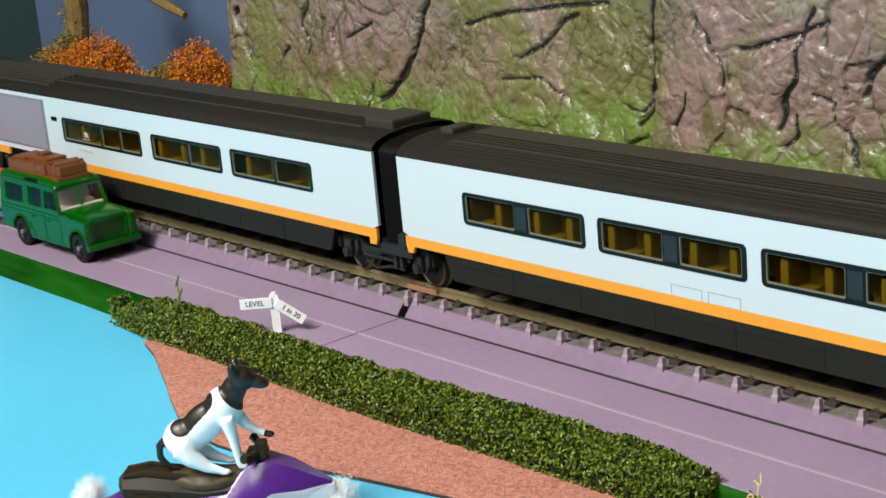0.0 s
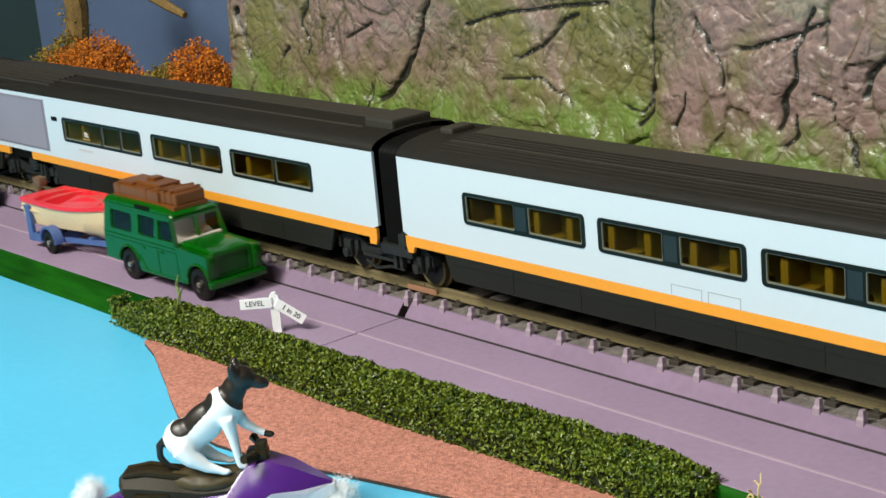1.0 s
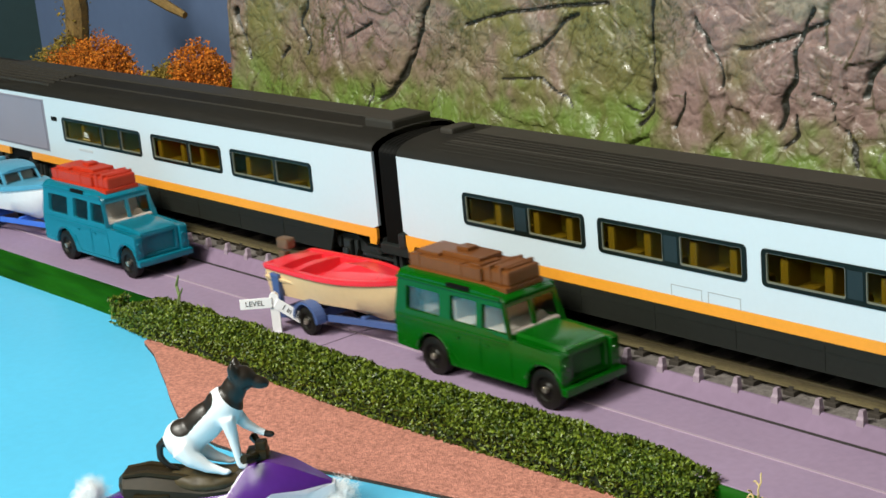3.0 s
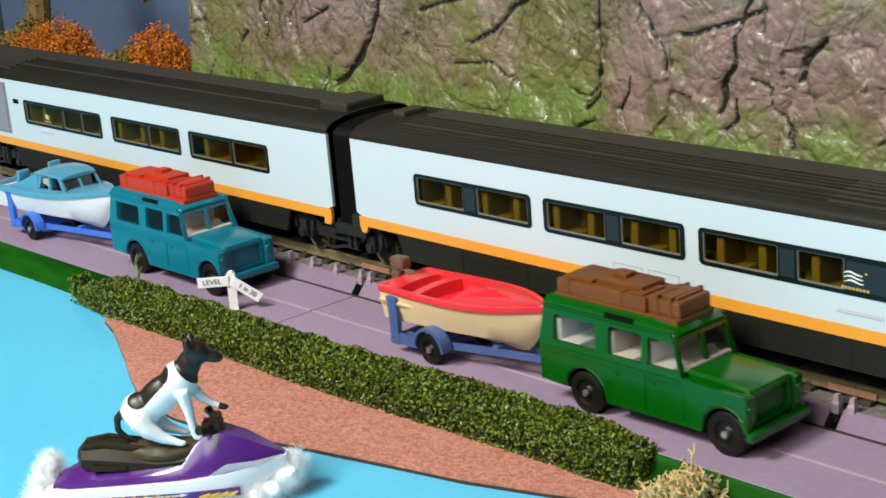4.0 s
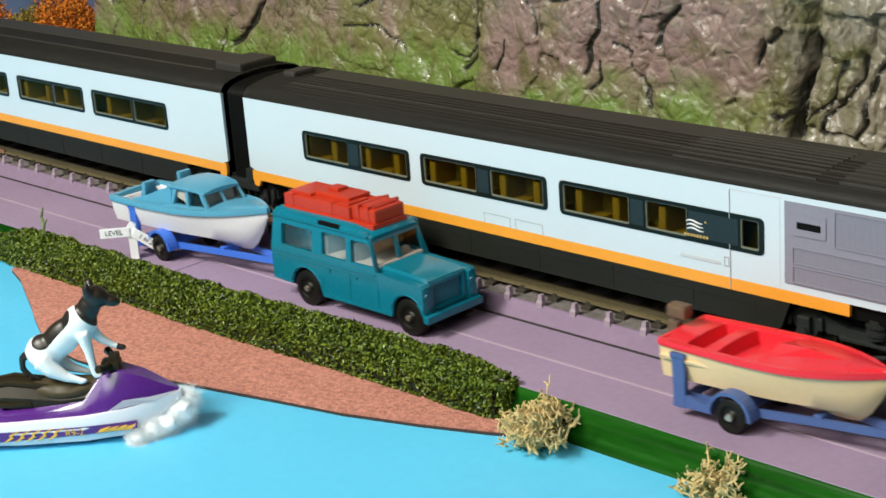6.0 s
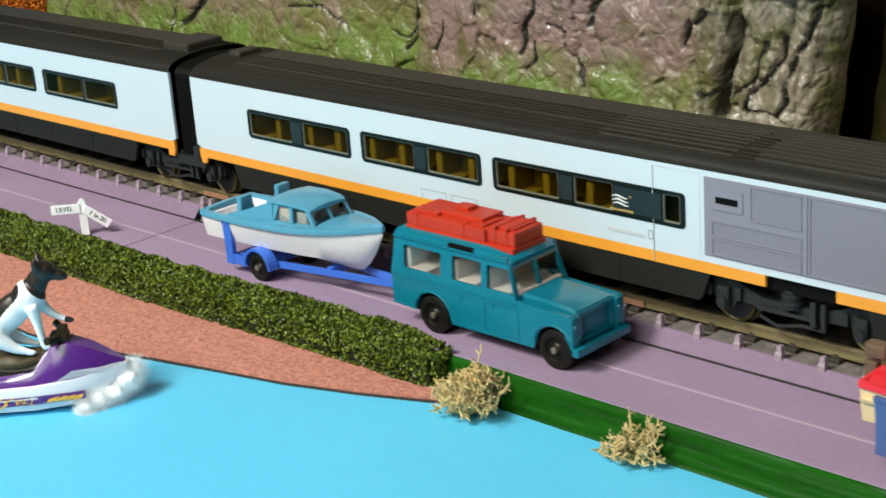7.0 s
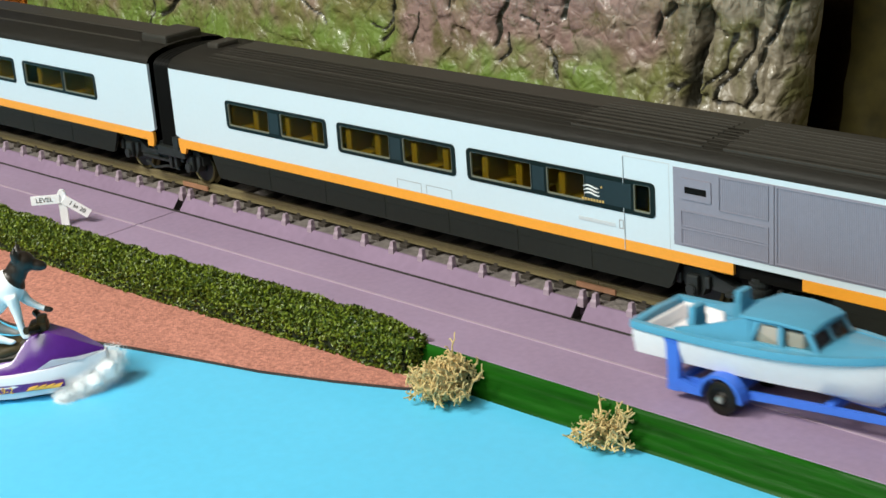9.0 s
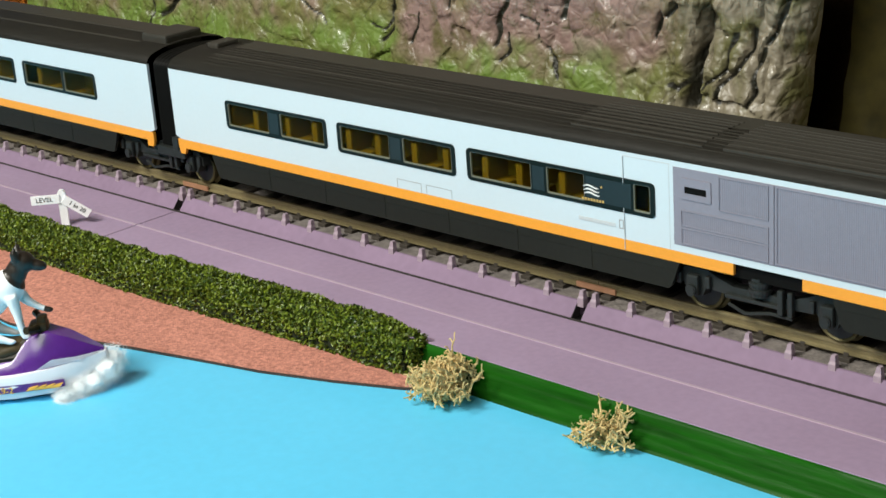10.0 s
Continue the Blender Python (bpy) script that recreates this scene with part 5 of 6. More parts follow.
def band(edge, out, dz0, dz1):
    """A rounded rubbing band round the gunwale."""
    bm = bmesh.new()
    rings = []
    for s in (1, -1):
        r = [[(x + (out * 0.6 if b < 1.5 else 0), s * (b + out), z + dz0), (x + (out * 0.8 if b < 1.5 else 0), s * (b + out * 1.25), z + (dz0 + dz1) / 2), (x + (out * 0.6 if b < 1.5 else 0), s * (b + out * 0.8), z + dz1), (x, s * max(0, b - 1.0), z + dz1),
              (x, s * max(0, b - 1.0), z + dz0)] for x, b, z in edge]
        rings.append(r)
        loft(bm, r)
    box(bm, -0.5, 0.6, -edge[0][1], edge[0][1], edge[0][2] + dz0, edge[0][2] + dz1, bevel=0.15)
    return bm


def deck_bm(edge, depth):
    """A deck over the hull, sunk where depth(x, v) says; v runs 0 at the middle to 1 at the rim."""
    bm = bmesh.new()
    vv = [-1, -0.86, -0.80, -0.74, -0.4, -0.05, 0.05, 0.4, 0.74, 0.80, 0.86, 1]
    fine = []
    for (a, b) in zip(edge, edge[1:]):
        for k in range(4):
            t = k / 4
            fine.append(tuple(a[j] + (b[j] - a[j]) * t for j in range(3)))
    fine.append(edge[-1])
    loft(bm, [[(x, b * v * 0.995, z + 0.55 + 0.9 * (1 - v * v) - depth(x, abs(v))) for v in vv] for x, b, z in fine], close=False)
    return bm


def build_red_boat():
    boat = thing("speedboat", (0, SLOT_Y, 0), "red and cream open toy speedboat lying on a trailer", "toy boat", group="toy boats on trailers")
    boat.scale = (1.02, 1.02, 1.02)
    rings, edge = hull_rings(53.0, 9.6, 16.6, 18.2, 6.0)
    bm = bmesh.new()
    loft(bm, rings, close=False)
    bm.faces.new([v for v in bm.verts if abs(v.co.x) < 1e-6])
    part("hull", bm, M["cream"], boat, "cream hull", smooth=True)
    part("gunwale", band(edge, 0.40, -0.5, 0.9), M["red_boat"], boat, "red rubbing band", smooth=True)

    def depth(x, v):
        if v > 0.80:
            return 0.0
        if 7.0 < x < 12.0 or 15.5 < x < 25.0:
            return 3.4 if v <= 0.74 else 0.4
        return 0.3 if x < 27 else 0.0

    part("deck", deck_bm(edge, depth), M["red_boat"], boat, "red deck with three sunk wells", smooth=False)
    bm = bmesh.new()
    loft(bm, [[(x, -w, 17.8), (x, 0, 17.9 + h), (x, w, 17.8)] for x, w, h in ((26, 6.8, 1.6), (33, 5.0, 1.9), (42, 1.6, 1.3))])
    part("deck_ridge", bm, M["red_boat"], boat)
    bm = bmesh.new()
    box(bm, -3.4, 1.8, -1.7, 1.7, 19.6, 22.8, bevel=0.8)
    box(bm, -3.6, -0.6, -1.2, 1.2, 9.5, 18.6, bevel=0.4)
    box(bm, -4.6, -0.2, -0.5, 0.5, 8.0, 10.4, bevel=0.3)
    part("outboard_motor", bm, M["motor"], boat, "brown outboard motor")
    bm = bmesh.new()
    for s in (-1, 1):
        loft(bm, [[(x, s * 8.4, 14.2), (x, s * (8.5 + w), 14.0), (x, s * (8.5 + w * 0.7), 13.2), (x, s * 8.2, 12.8)] for x, w in ((0.5, 1.0), (8, 1.0), (15, 0.1))])
    part("spray_strake", bm, M["cream"], boat)
    return boat


def build_cabin_boat():
    boat = thing("cabin_cruiser", (0, SLOT_Y, 0), "light blue and white toy cabin cruiser lying on a trailer", "toy boat", group="toy boats on trailers")
    boat.scale = (1.02, 1.02, 1.02)
    rings, edge = hull_rings(66.5, 10.4, 16.0, 20.2, 6.6)
    bm = bmesh.new()
    loft(bm, rings, close=False)
    bm.faces.new([v for v in bm.verts if abs(v.co.x) < 1e-6])
    part("hull", bm, M["white_hull"], boat, "white hull", smooth=True)
    part("gunwale", band(edge, 0.45, -0.7, 1.0), M["blue_boat"], boat, "light blue rubbing band", smooth=True)

    def depth(x, v):
        return 4.8 if 2.0 < x < 27.0 and v <= 0.80 else 0.0

    part("deck", deck_bm(edge, depth), M["blue_boat"], boat, "light blue deck with a sunk cockpit", smooth=False)
    bm = bmesh.new()
    box(bm, 2.2, 13.5, -7.8, 7.8, 11.8, 13.0)
    box(bm, 2.3, 3.2, -7.8, 7.8, 12.5, 16.0)
    for s in (-1, 1):
        box(bm, 2.4, 13.5, s * 7.9 - 0.3, s * 7.9 + 0.3, 12.5, 16.2)
    part("cockpit_lining", bm, M["white_hull"], boat, "white cockpit lining")
    # cabin sides, slanted screen, roof
    bm = bmesh.new()
    sec = [(11.0, 8.9, 17.4), (18.0, 8.8, 19.4), (26.0, 8.4, 22.4)]
    for s in (-1, 1):
        loft(bm, [[(x, s * w, 15.5), (x, s * (w - 0.9), 15.5), (x, s * (w - 1.2), z), (x, s * (w - 0.4), z)] for x, w, z in sec + [(30.5, 8.0, 24.0)]])
    part("coaming", bm, M["blue_boat"], boat, "sloping light blue coaming")
    for s in (-1, 1):
        bm = bmesh.new()
        hole = [(31.0, 18.6), (37.6, 18.8), (37.2, 23.3), (32.8, 23.1)]
        plate(bm, [(29.5, 16.2), (48.0, 17.6), (44.0, 23.9), (29.5, 24.0)], [hole, [(38.6, 18.9), (46.2, 19.1), (43.4, 23.4), (38.4, 23.4)]], -8.0, -7.2)
        for v in bm.verts:
            v.co.y += (v.co.z - 16) * 0.10 + max(0, v.co.x - 38) * 0.06
            v.co.y *= -s
        part("cabin_side", bm, M["blue_boat"], boat)
        bm = bmesh.new()
        plate(bm, [(30.5, 18.0), (46.3, 18.4), (43.2, 23.4), (31.0, 23.2)], [], -7.4, -7.1)
        for v in bm.verts:
            v.co.y += (v.co.z - 16) * 0.10 + max(0, v.co.x - 38) * 0.06
            v.co.y *= -s
        part("cabin_window", bm, M["car_glass"], boat, "clear plastic window")
    bm = bmesh.new()
    pts = [(-6.6, 18.4), (6.6, 18.4), (6.0, 23.6), (-6.0, 23.6)]
    plate(bm, [(-7.4, 17.4), (7.4, 17.4), (6.7, 24.2), (-6.7, 24.2)], [[(-6.5, 18.4), (-0.4, 18.4), (-0.4, 23.4), (-5.9, 23.4)], [(0.4, 18.4), (6.5, 18.4), (5.9, 23.4), (0.4, 23.4)]], 0, 0.8)
    for v in bm.verts:
        v.co = Vector((48.4 - (v.co.z - 17.4) * 0.62 - v.co.y, v.co.x, v.co.z))
    part("windscreen_frame", bm, M["blue_boat"], boat)
    bm = bmesh.new()
    plate(bm, pts, [], 0.3, 0.5)
    for v in bm.verts:
        v.co = Vector((48.4 - (v.co.z - 17.4) * 0.62 - v.co.y, v.co.x, v.co.z))
    part("windscreen", bm, M["car_glass"], boat, "clear plastic windscreen")
    bm = bmesh.new()
    rr = []
    for x, w, z in ((27.6, 7.2, 23.6), (29, 7.9, 24.2), (37, 7.8, 24.6), (43.6, 7.2, 24.2), (45.4, 6.6, 23.6)):
        rr.append([(x, -w, z - 0.6), (x, -w + 0.2, z), (x, -w * 0.5, z + 0.5), (x, 0, z + 0.7), (x, w * 0.5, z + 0.5), (x, w - 0.2, z), (x, w, z - 0.6)])
    loft(bm, rr)
    part("cabin_roof", bm, M["blue_boat"], boat, smooth=True)
    for s, x, top in ((-1, 14.5, 22.6), (1, 20.5, 24.6)):
        bm = bmesh.new()
        loft(bm, [[(x - 0.8, s * 4.6 - 2.4, z), (x + 1.2, s * 4.6 - 2.4, z), (x + 1.2, s * 4.6 + 2.4, z), (x - 0.8, s * 4.6 + 2.4, z)] for z in (13, top - 3)])
        box(bm, x - 0.8, x + 1.2, s * 4.6 - 2.3, s * 4.6 + 2.3, top - 4, top, bevel=0.8)
        part("seat_back", bm, M["blue_boat"], boat, "light blue seat back", smooth=True)
    bm = bmesh.new()
    box(bm, 30, 44, -6.0, 6.0, 15.6, 17.0, bevel=0.3)
    # tall pale blocks added behind the side windows to brighten them
    box(bm, 31.4, 37.2, -6.6, 6.6, 16.4, 22.8, bevel=0.6)
    box(bm, 38.8, 43.0, -6.2, 6.2, 16.4, 22.2, bevel=0.6)
    part("cabin_seat_and_fill", bm, M["cream_in"], boat)
    return boat


CAR_Y = -19.2
GREEN_AXLE, BLUE_AXLE = -96.3, -111.5
green_car = build_land_rover(M["green_car"], M["brown"], "glossy green toy off-road estate car with brown roof luggage")
green_trailer = build_trailer(M["trailer_dark"], 41.0, 14.0, "slate blue plastic boat trailer under a red boat")
red_boat = build_red_boat()
blue_car = build_land_rover(M["blue_car"], M["red"], "turquoise blue toy off-road estate car with red roof luggage")
blue_trailer = build_trailer(M["trailer_blue"], 54.0, 13.0, "bright blue plastic boat trailer under a cabin cruiser")
cabin_boat = build_cabin_boat()


# ---------------------------------------------------------------- jet ski with a dog
SKI = (54.5, -113.0, WATER)
SKI_TURN = 45.5
SKI_SIZE = 1.04


def build_ski():
    ski = thing("jet_ski", SKI, "purple and white toy jet ski floating on the blue water", "toy jet ski", rz=SKI_TURN)
    ski.scale = (SKI_SIZE, SKI_SIZE, SKI_SIZE)
    bm = bmesh.new()
    sec = [(-23.0, 5.6, 1.6, 5.8), (-20, 7.2, 0.6, 6.6), (-8, 8.0, 0.1, 6.8), (8, 8.0, 0.1, 7.2), (18, 6.8, 0.5, 8.2), (25, 4.6, 2.4, 9.2), (30.5, 1.2, 6.4, 9.8)]
    loft(bm, [[(x, -w, z1), (x, -w - 0.5, (z0 + z1) / 2 + 1), (x, -w + 0.3, z0 + 1.2), (x, -w * 0.55, z0), (x, w * 0.55, z0), (x, w - 0.3, z0 + 1.2), (x, w + 0.5, (z0 + z1) / 2 + 1), (x, w, z1)]
              for x, w, z0, z1 in sec])
    part("hull", bm, M["ski_white"], ski, "white hull", smooth=True)
    bm = bmesh.new()
    sec = [(-21, 4.6, 6.4, 7.4), (-17, 6.2, 6.6, 9.0), (-4, 6.4, 6.8, 9.6), (8, 6.4, 7.0, 11.0), (13, 6.4, 7.4, 15.6), (17, 6.2, 7.8, 16.4), (22, 5.2, 8.4, 14.6), (27, 3.2, 9.0, 11.8), (30, 1.0, 9.5, 10.2)]
    loft(bm, [[(x, -w, z0), (x, -w * 0.92, (z0 + z1) / 2), (x, -w * 0.5, z1), (x, w * 0.5, z1), (x, w * 0.92, (z0 + z1) / 2), (x, w, z0)] for x, w, z0, z1 in sec])
    part("deck", bm, M["purple"], ski, "glossy purple deck", smooth=True)
    bm = bmesh.new()
    for s in (-1, 1):
        vs = [bm.verts.new(p) for p in ((14, s * 7.3, 8.2), (18, s * 6.4, 10.4), (24, s * 4.9, 10.2), (30, s * 1.3, 10.0), (25, s * 4.9, 9.2))]
        bm.faces.new(vs)
    bmesh.ops.solidify(bm, geom=bm.faces[:], thickness=0.4)
    part("bow_flash", bm, M["ski_white"], ski, "white flash on the bow")
    bm = bmesh.new()
    loft(bm, [[(x, -w, z0), (x, -w - 0.3, (z0 + z1) / 2), (x, -w * 0.6, z1), (x, w * 0.6, z1), (x, w + 0.3, (z0 + z1) / 2), (x, w, z0)]
              for x, w, z0, z1 in ((-15.4, 1.6, 11.0, 13.6), (-14.2, 3.2, 9.8, 14.8), (-9, 4.0, 9.2, 15.0), (-2, 4.2, 8.8, 13.6), (3, 4.4, 8.2, 13.0), (9, 4.2, 8.4, 13.4), (12.5, 3.0, 10.0, 15.4), (14.0, 2.0, 12, 17.0))])
    for y in (-2.4, 2.4):
        tube(bm, [(-14, y, 14.6), (-9, y, 15.1), (-2, y, 13.8), (3, y, 13.0)], [0.5, 0.8, 0.8, 0.4], 7)
    box(bm, -12, -4, -4.7, 4.7, 9.6, 10.8, bevel=0.4)
    part("seat", bm, M["ski_seat"], ski, "black-brown ribbed seat", smooth=True)
    bm = bmesh.new()
    res = bmesh.ops.create_icosphere(bm, subdivisions=4, radius=1)
    for v in res["verts"]:
        c = v.co.copy()
        k = 1 + 0.35 * noise.noise(Vector((c.x * 3.2, c.y * 2.2, c.z * 2 + 4)))
        v.co = Vector((4.0 + c.x * 9.2, c.y * 4.9, 12.0 + c.z * 2.5 * k + 0.9 * c.x * c.x))
    part("seat_pad", bm, M["seat_pad"], ski, "lumpy olive-brown seat pad", smooth=True)
    bm = bmesh.new()
    tube(bm, [(13.0, -6.2, 18.4), (14.6, -3.5, 17.8), (15.0, 0, 17.0), (14.6, 3.5, 17.8), (13.0, 6.2, 18.4)], [1.0, 0.8, 1.1, 0.8, 1.0], 8)
    box(bm, 12.6, 17.2, -2.2, 2.2, 14.6, 18.4, bevel=0.8)
    box(bm, 14.6, 17.0, -1.6, 1.6, 17.4, 20.0, bevel=0.6)
    part("handlebar", bm, M["ski_seat"], ski, "black handlebar", smooth=True)
    bm = bmesh.new()
    rings = []
    for k in range(13):
        x = -19 + k * 3.3
        y = -8.46 if x < 9 else -8.4 + (x - 9) * 0.10
        z0, z1 = 2.6 + (k / 12) * 0.8, 5.0 + (k / 12) * 0.3
        rings.append([(x, y, z0), (x, y, z1), (x, y + 0.4, z1), (x, y + 0.4, z0)])
    loft(bm, rings)
    part("decal", bm, M["purple"], ski, "long purple decal")
    for k in range(5):
        x = -11 + k * 2.6
        bm = bmesh.new()
        plate(bm, [(x, 2.5), (x + 0.9, 2.7), (x + 2.6, 3.6), (x + 2.2, 4.0), (x + 4.4, 5.4), (x + 1.6, 4.4), (x + 1.9, 3.9)], [], -8.62, -8.4)
        part("decal_flash", bm, M["yellow"], ski, "yellow jagged decal")
    for k in range(4):
        x = 11.2 + k * 2.0
        bm = bmesh.new()
        plate(bm, [(x, 3.4), (x + 2.2, 3.7), (x + 3.2, 4.8), (x + 0.8, 4.2)], [], -8.55 + k * 0.2, -8.2 + k * 0.2)
        part("decal_flash", bm, M["yellow"], ski, "yellow jagged decal")
    bm = bmesh.new()
    cyl(bm, (-15.4, -8.5, 3.6), 1.0, 0.16, seg=20)
    for v in bm.verts:
        v.co.x = -15.4 + (v.co.x + 15.4) * 2.1
    part("oval_badge", bm, M["ski_white"], ski)
    words("lettering", "AUS", 1.5, M["ink"], ski, pose(-15.4 * MM, -8.62 * MM, 3.6 * MM, 90, 0, 0))
    words("lettering", "R9-2", 2.3, M["yellow"], ski, pose(6.0 * MM, -8.64 * MM, 3.9 * MM, 90, 0, 0))
    return ski


build_ski()


def dog_mat():
    m = bpy.data.materials.new("dog_paint")
    n, l, p = nodes_of(m)
    tc = n.new("ShaderNodeTexCoord")
    last = None
    for c, r in (((15.6, 0, 35.2), 6.8), *[((-0.6 + 1.15 * k, -2.0, 26.2 + 1.15 * k), 2.7) for k in range(6)], ((-6.8, 0, 20.6), 2.6), ((-6.4, 0, 17.4), 2.2), ((-3.6, 0, 14.8), 2.0), ((19.4, 1.0, 21.5), 1.7)):
        sub, ln, lt = n.new("ShaderNodeVectorMath"), n.new("ShaderNodeVectorMath"), n.new("ShaderNodeMath")
        sub.operation, ln.operation, lt.operation = "SUBTRACT", "LENGTH", "LESS_THAN"
        sub.inputs[1].default_value = [v * MM for v in c]
        l.new(tc.outputs["Object"], sub.inputs[0]), l.new(sub.outputs[0], ln.inputs[0]), l.new(ln.outputs["Value"], lt.inputs[0])
        lt.inputs[1].default_value = r * MM
        if last is None:
            last = lt.outputs[0]
        else:
            mx = n.new("ShaderNodeMath")
            mx.operation = "MAXIMUM"
            l.new(last, mx.inputs[0]), l.new(lt.outputs[0], mx.inputs[1])
            last = mx.outputs[0]
    mix = n.new("ShaderNodeMix")
    mix.data_type = "RGBA"
    l.new(last, mix.inputs[0])
    mix.inputs[6].default_value, mix.inputs[7].default_value = (0.86, 0.88, 0.90, 1), (0.018, 0.013, 0.009, 1)
    l.new(mix.outputs[2], p.inputs["Base Color"])
    p.inputs["Roughness"].default_value = 0.38
    return m


def build_dog():
    """A small dog figure, sitting upright with one paw raised."""
    bm = bmesh.new()

    def egg(c, r, turn=0.0):
        res = bmesh.ops.create_icosphere(bm, subdivisions=3, radius=1)
        rot = Matrix.Rotation(radians(turn), 3, "Y")
        for v in res["verts"]:
            v.co = rot @ Vector((v.co.x * r[0], v.co.y * r[1], v.co.z * r[2])) + Vector(c)

    egg((-0.6, 0, 22.2), (5.0, 4.0, 5.0), -20)
    egg((4.2, 0, 25.6), (4.4, 3.5, 7.2), 48)
    egg((9.4, 0, 29.4), (4.6, 3.8, 5.2), 25)
    egg((12.2, 0, 33.2), (3.0, 2.7, 4.6), 26)
    egg((14.6, 0, 36.2), (3.3, 2.7, 3.0), 10)
    egg((18.0, 0, 35.0), (2.9, 1.6, 1.6), 14)
    egg((19.9, 0, 34.7), (0.9, 1.0, 0.9))
    for s in (-1, 1):
        tube(bm, [(13.2, s * 1.6, 37.4), (12.8, s * 2.0, 39.6), (13.2, s * 2.3, 40.8)], [1.5, 1.1, 0.3], 8)
        tube(bm, [(-1.0, s * 2.8, 21), (1.4, s * 3.4, 18.4), (5.0, s * 3.4, 16.0), (8.2, s * 3.4, 14.9)], [3.0, 2.3, 1.4, 0.9], 8)
        egg((8.6, s * 3.4, 14.7), (1.6, 1.0, 0.8))
    tube(bm, [(10.4, -2.4, 27.6), (11.4, -2.6, 22.0), (12.2, -2.6, 16.0)], [2.1, 1.3, 0.95], 8)
    egg((12.8, -2.6, 15.6), (1.4, 0.9, 0.8))
    tube(bm, [(11.6, 1.6, 27.0), (14.0, 1.4, 24.2), (16.6, 1.2, 22.6), (18.4, 1.0, 21.8)], [1.9, 1.3, 1.0, 0.9], 8)
    egg((19.2, 1.0, 21.6), (1.3, 0.9, 0.85))
    tube(bm, [(-4.6, 0, 22.8), (-6.8, 0, 20.8), (-7.0, 0, 17.8), (-5.2, 0, 15.6), (-2.6, 0, 14.4)], [1.0, 1.0, 0.9, 0.8, 0.4], 8)
    dog = part("dog_figure", bm, dog_mat(), None, "black and white toy dog sitting on the jet ski", smooth=True)
    tagged(dog, category="dog figure")
    dog.matrix_basis = pose(SKI[0] * MM, SKI[1] * MM, SKI[2] * MM, 0, 0, SKI_TURN) @ pose(0.3 * MM, 0, 1.3 * MM) @ Matrix.Scale(0.91 * SKI_SIZE, 4)
    rem = dog.modifiers.new("merge", "REMESH")
    rem.mode, rem.voxel_size, rem.use_smooth_shade = "VOXEL", 0.00042, True
    sm = dog.modifiers.new("soften", "SMOOTH")
    sm.factor, sm.iterations = 0.5, 5
    return dog


build_dog()


def build_cotton(at, centres, seed, strands, label):
    t = thing("cotton_spray", at, label, "cotton wool", group="cotton wool spray", rz=SKI_TURN)
    t.scale = (SKI_SIZE, SKI_SIZE, SKI_SIZE)
    rng = np.random.default_rng(seed)
    bm = bmesh.new()
    for x, y, z, r in centres:
        res = bmesh.ops.create_icosphere(bm, subdivisions=3, radius=1)
        for v in res["verts"]:
            k = 1 + 0.35 * noise.noise(v.co * 1.7 + Vector((x, y, z))) + 0.08 * noise.noise(v.co * 5 + Vector((x, y, z)))
            v.co = Vector((x, y, max(0.1, z + v.co.z * r * k * 0.8))) + Vector((v.co.x, v.co.y, 0)) * r * k * 0.82
    part("wad", bm, M["cotton"], t, smooth=True)
    bm = bmesh.new()
    for _ in range(strands):
        x, y, z, r = centres[rng.integers(len(centres))]
        d = Vector(rng.normal(size=3)).normalized()
        p = Vector((x, y, z)) + d * r * rng.uniform(0.6, 0.95)
        pts = [p]
        for _k in range(4):
            d = (d + Vector(rng.normal(size=3)) * 0.7).normalized()
            pts.append(pts[-1] + d * rng.uniform(0.4, 1.0))
        for q in pts:
            q.z = max(0.1, q.z)
        tube(bm, pts, 0.022, 3)
    tagged(part("fluff", bm, M["cotton"], t), kind="stuff")


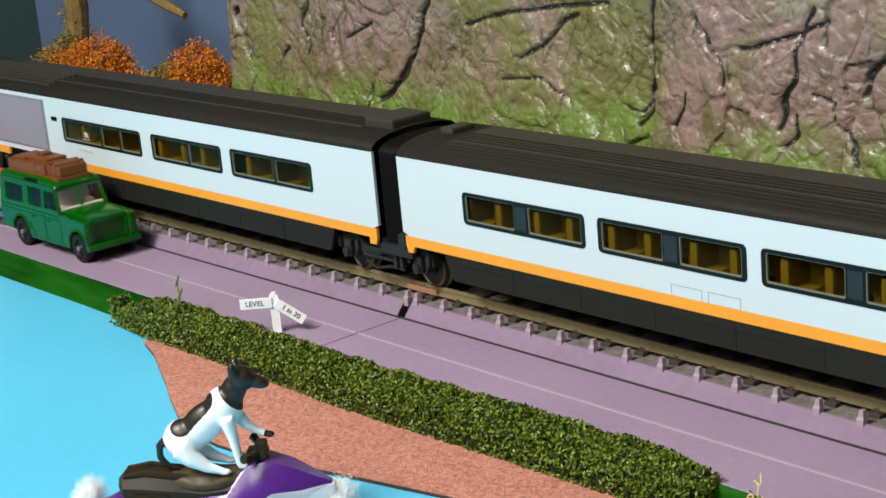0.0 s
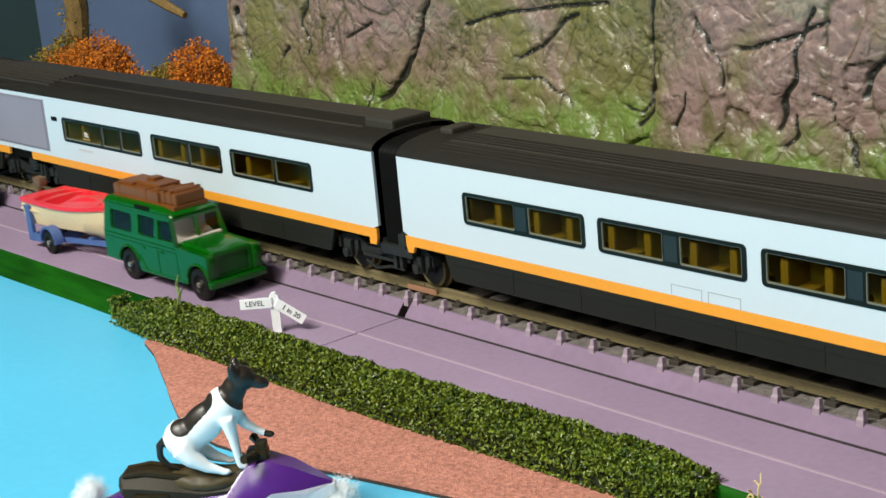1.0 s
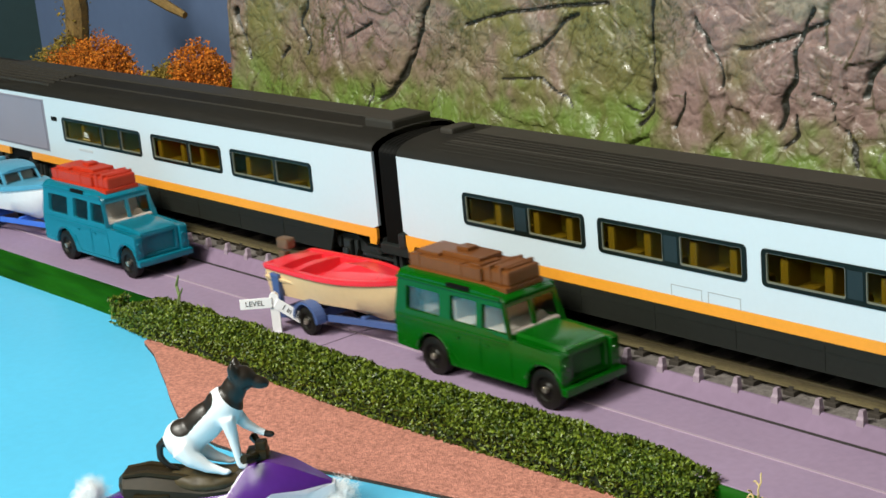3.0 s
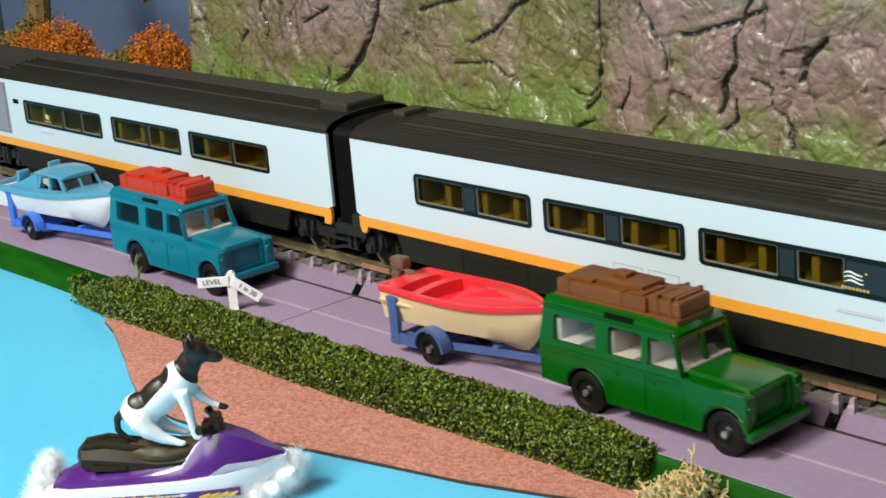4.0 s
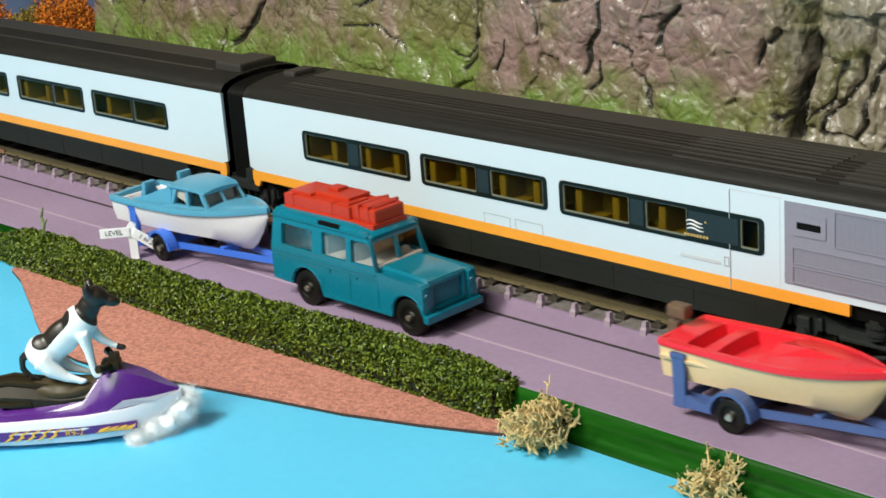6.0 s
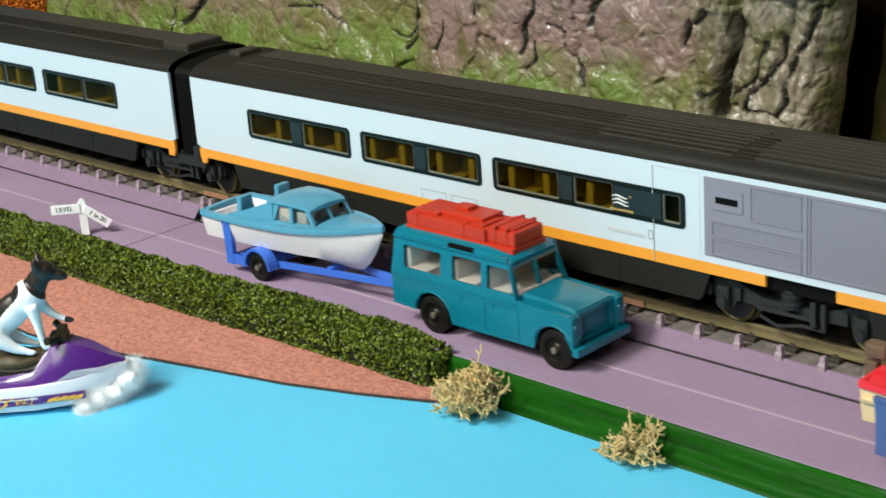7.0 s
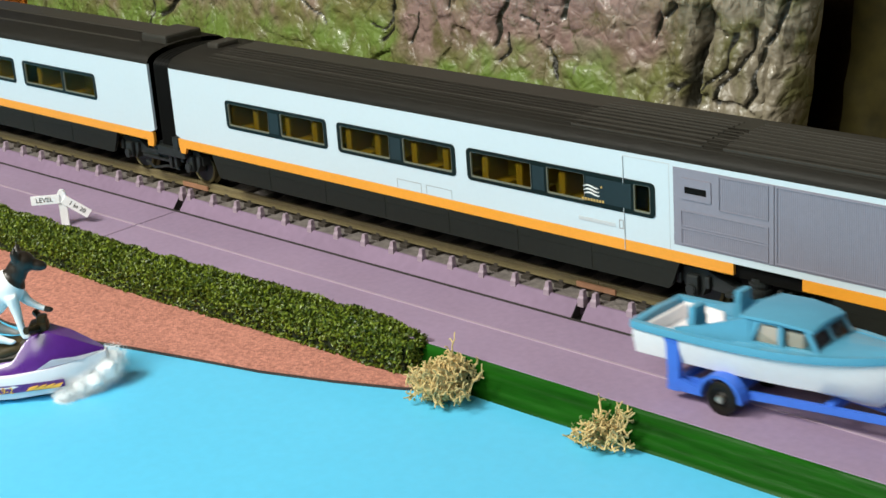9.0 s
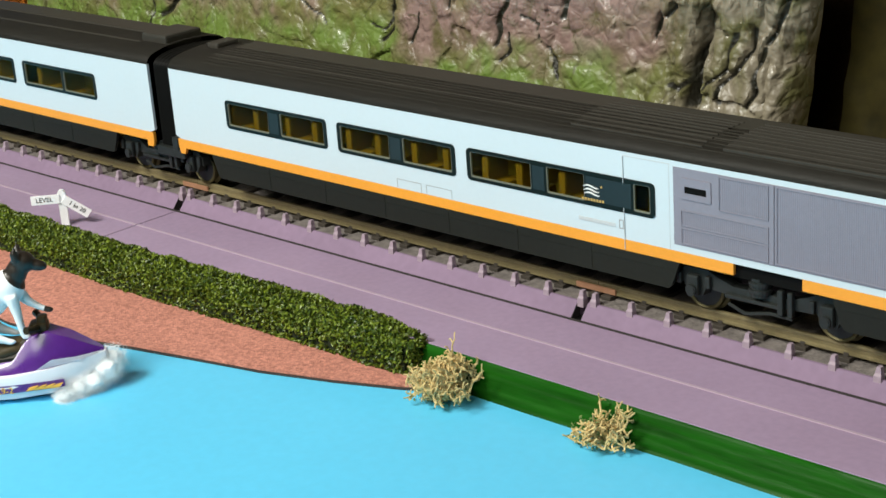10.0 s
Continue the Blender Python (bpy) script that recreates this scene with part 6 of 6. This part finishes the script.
build_cotton(SKI, [(26.5, -3, 2.6, 3.4), (30, -1, 4.6, 3.4), (23.5, -5, 1.4, 2.6), (31.5, 1.5, 6.2, 2.6), (20.5, -7.5, 0.6, 1.8)], 41, 4200, "white cotton wool spray at the bow of the jet ski")
build_cotton(SKI, [(-25.5, -1, 3.0, 3.2), (-24, 1, 6.6, 3.0), (-22.8, 2, 9.4, 2.4), (-26.8, -3, 1.4, 2.6)], 42, 3200, "white cotton wool spray at the stern of the jet ski")


# ---------------------------------------------------------------- movement
GREEN_X = [(0, -146.5), (0.5, -107), (1, -71.2), (1.5, -31.8), (2, 8.9), (2.2, 23.6), (3.3, 102.5), (3.5, 116.4), (4, 154), (4.5, 186.4), (5, 219.8), (5.5, 257.2), (5.7, 272), (6.9, 360),
           (7.5, 405), (8, 443), (9, 520), (10, 597)]
BLUE_X = [(0, -330), (0.5, -293), (1, -258.5), (1.5, -222), (2, -184), (2.2, -169.5), (3.3, -92.5), (3.5, -77.6), (4, -42.2), (4.5, -10.8), (5, 22.2), (5.5, 59.4), (6.8, 152.2), (7, 168.3),
          (7.5, 209), (8, 251.6), (8.5, 293.5), (9, 337), (9.4, 376), (10, 434)]


def x_at(table, t):
    """The place along the road, by a smooth curve through the table."""
    for i in range(len(table) - 1):
        if t <= table[i + 1][0]:
            break
    (t0, a), (t1, b) = table[i], table[i + 1]
    (tp, p), (tn, q) = table[max(i - 1, 0)], table[min(i + 2, len(table) - 1)]
    h = t1 - t0
    m0, m1 = (b - p) / (t1 - tp), (q - a) / (tn - t0)
    u = (t - t0) / h
    return (2 * u ** 3 - 3 * u ** 2 + 1) * a + (u ** 3 - 2 * u ** 2 + u) * h * m0 + (3 * u ** 2 - 2 * u ** 3) * b + (u ** 3 - u ** 2) * h * m1


def motions():
    times = [i / 15 for i in range(151)]
    for table, car, trailer, boat, axle, stern in ((GREEN_X, green_car, green_trailer, red_boat, GREEN_AXLE, -116.5), (BLUE_X, blue_car, blue_trailer, cabin_boat, BLUE_AXLE, -136.4)):
        for ob, dx in ((car, 0.0), (trailer, axle), (boat, stern)):
            walk(ob, [(t, pose((x_at(table, t) + dx) * MM, CAR_Y * MM, 0)) for t in times[::3]])
        for wheel, (x, y, r), owner in WHEELS:
            if owner in (car, trailer):
                walk(wheel, [(t, pose(x * MM, y * MM, r * MM, 0, math.degrees((x_at(table, t) - table[0][1]) / r), 0)) for t in times])


motions()
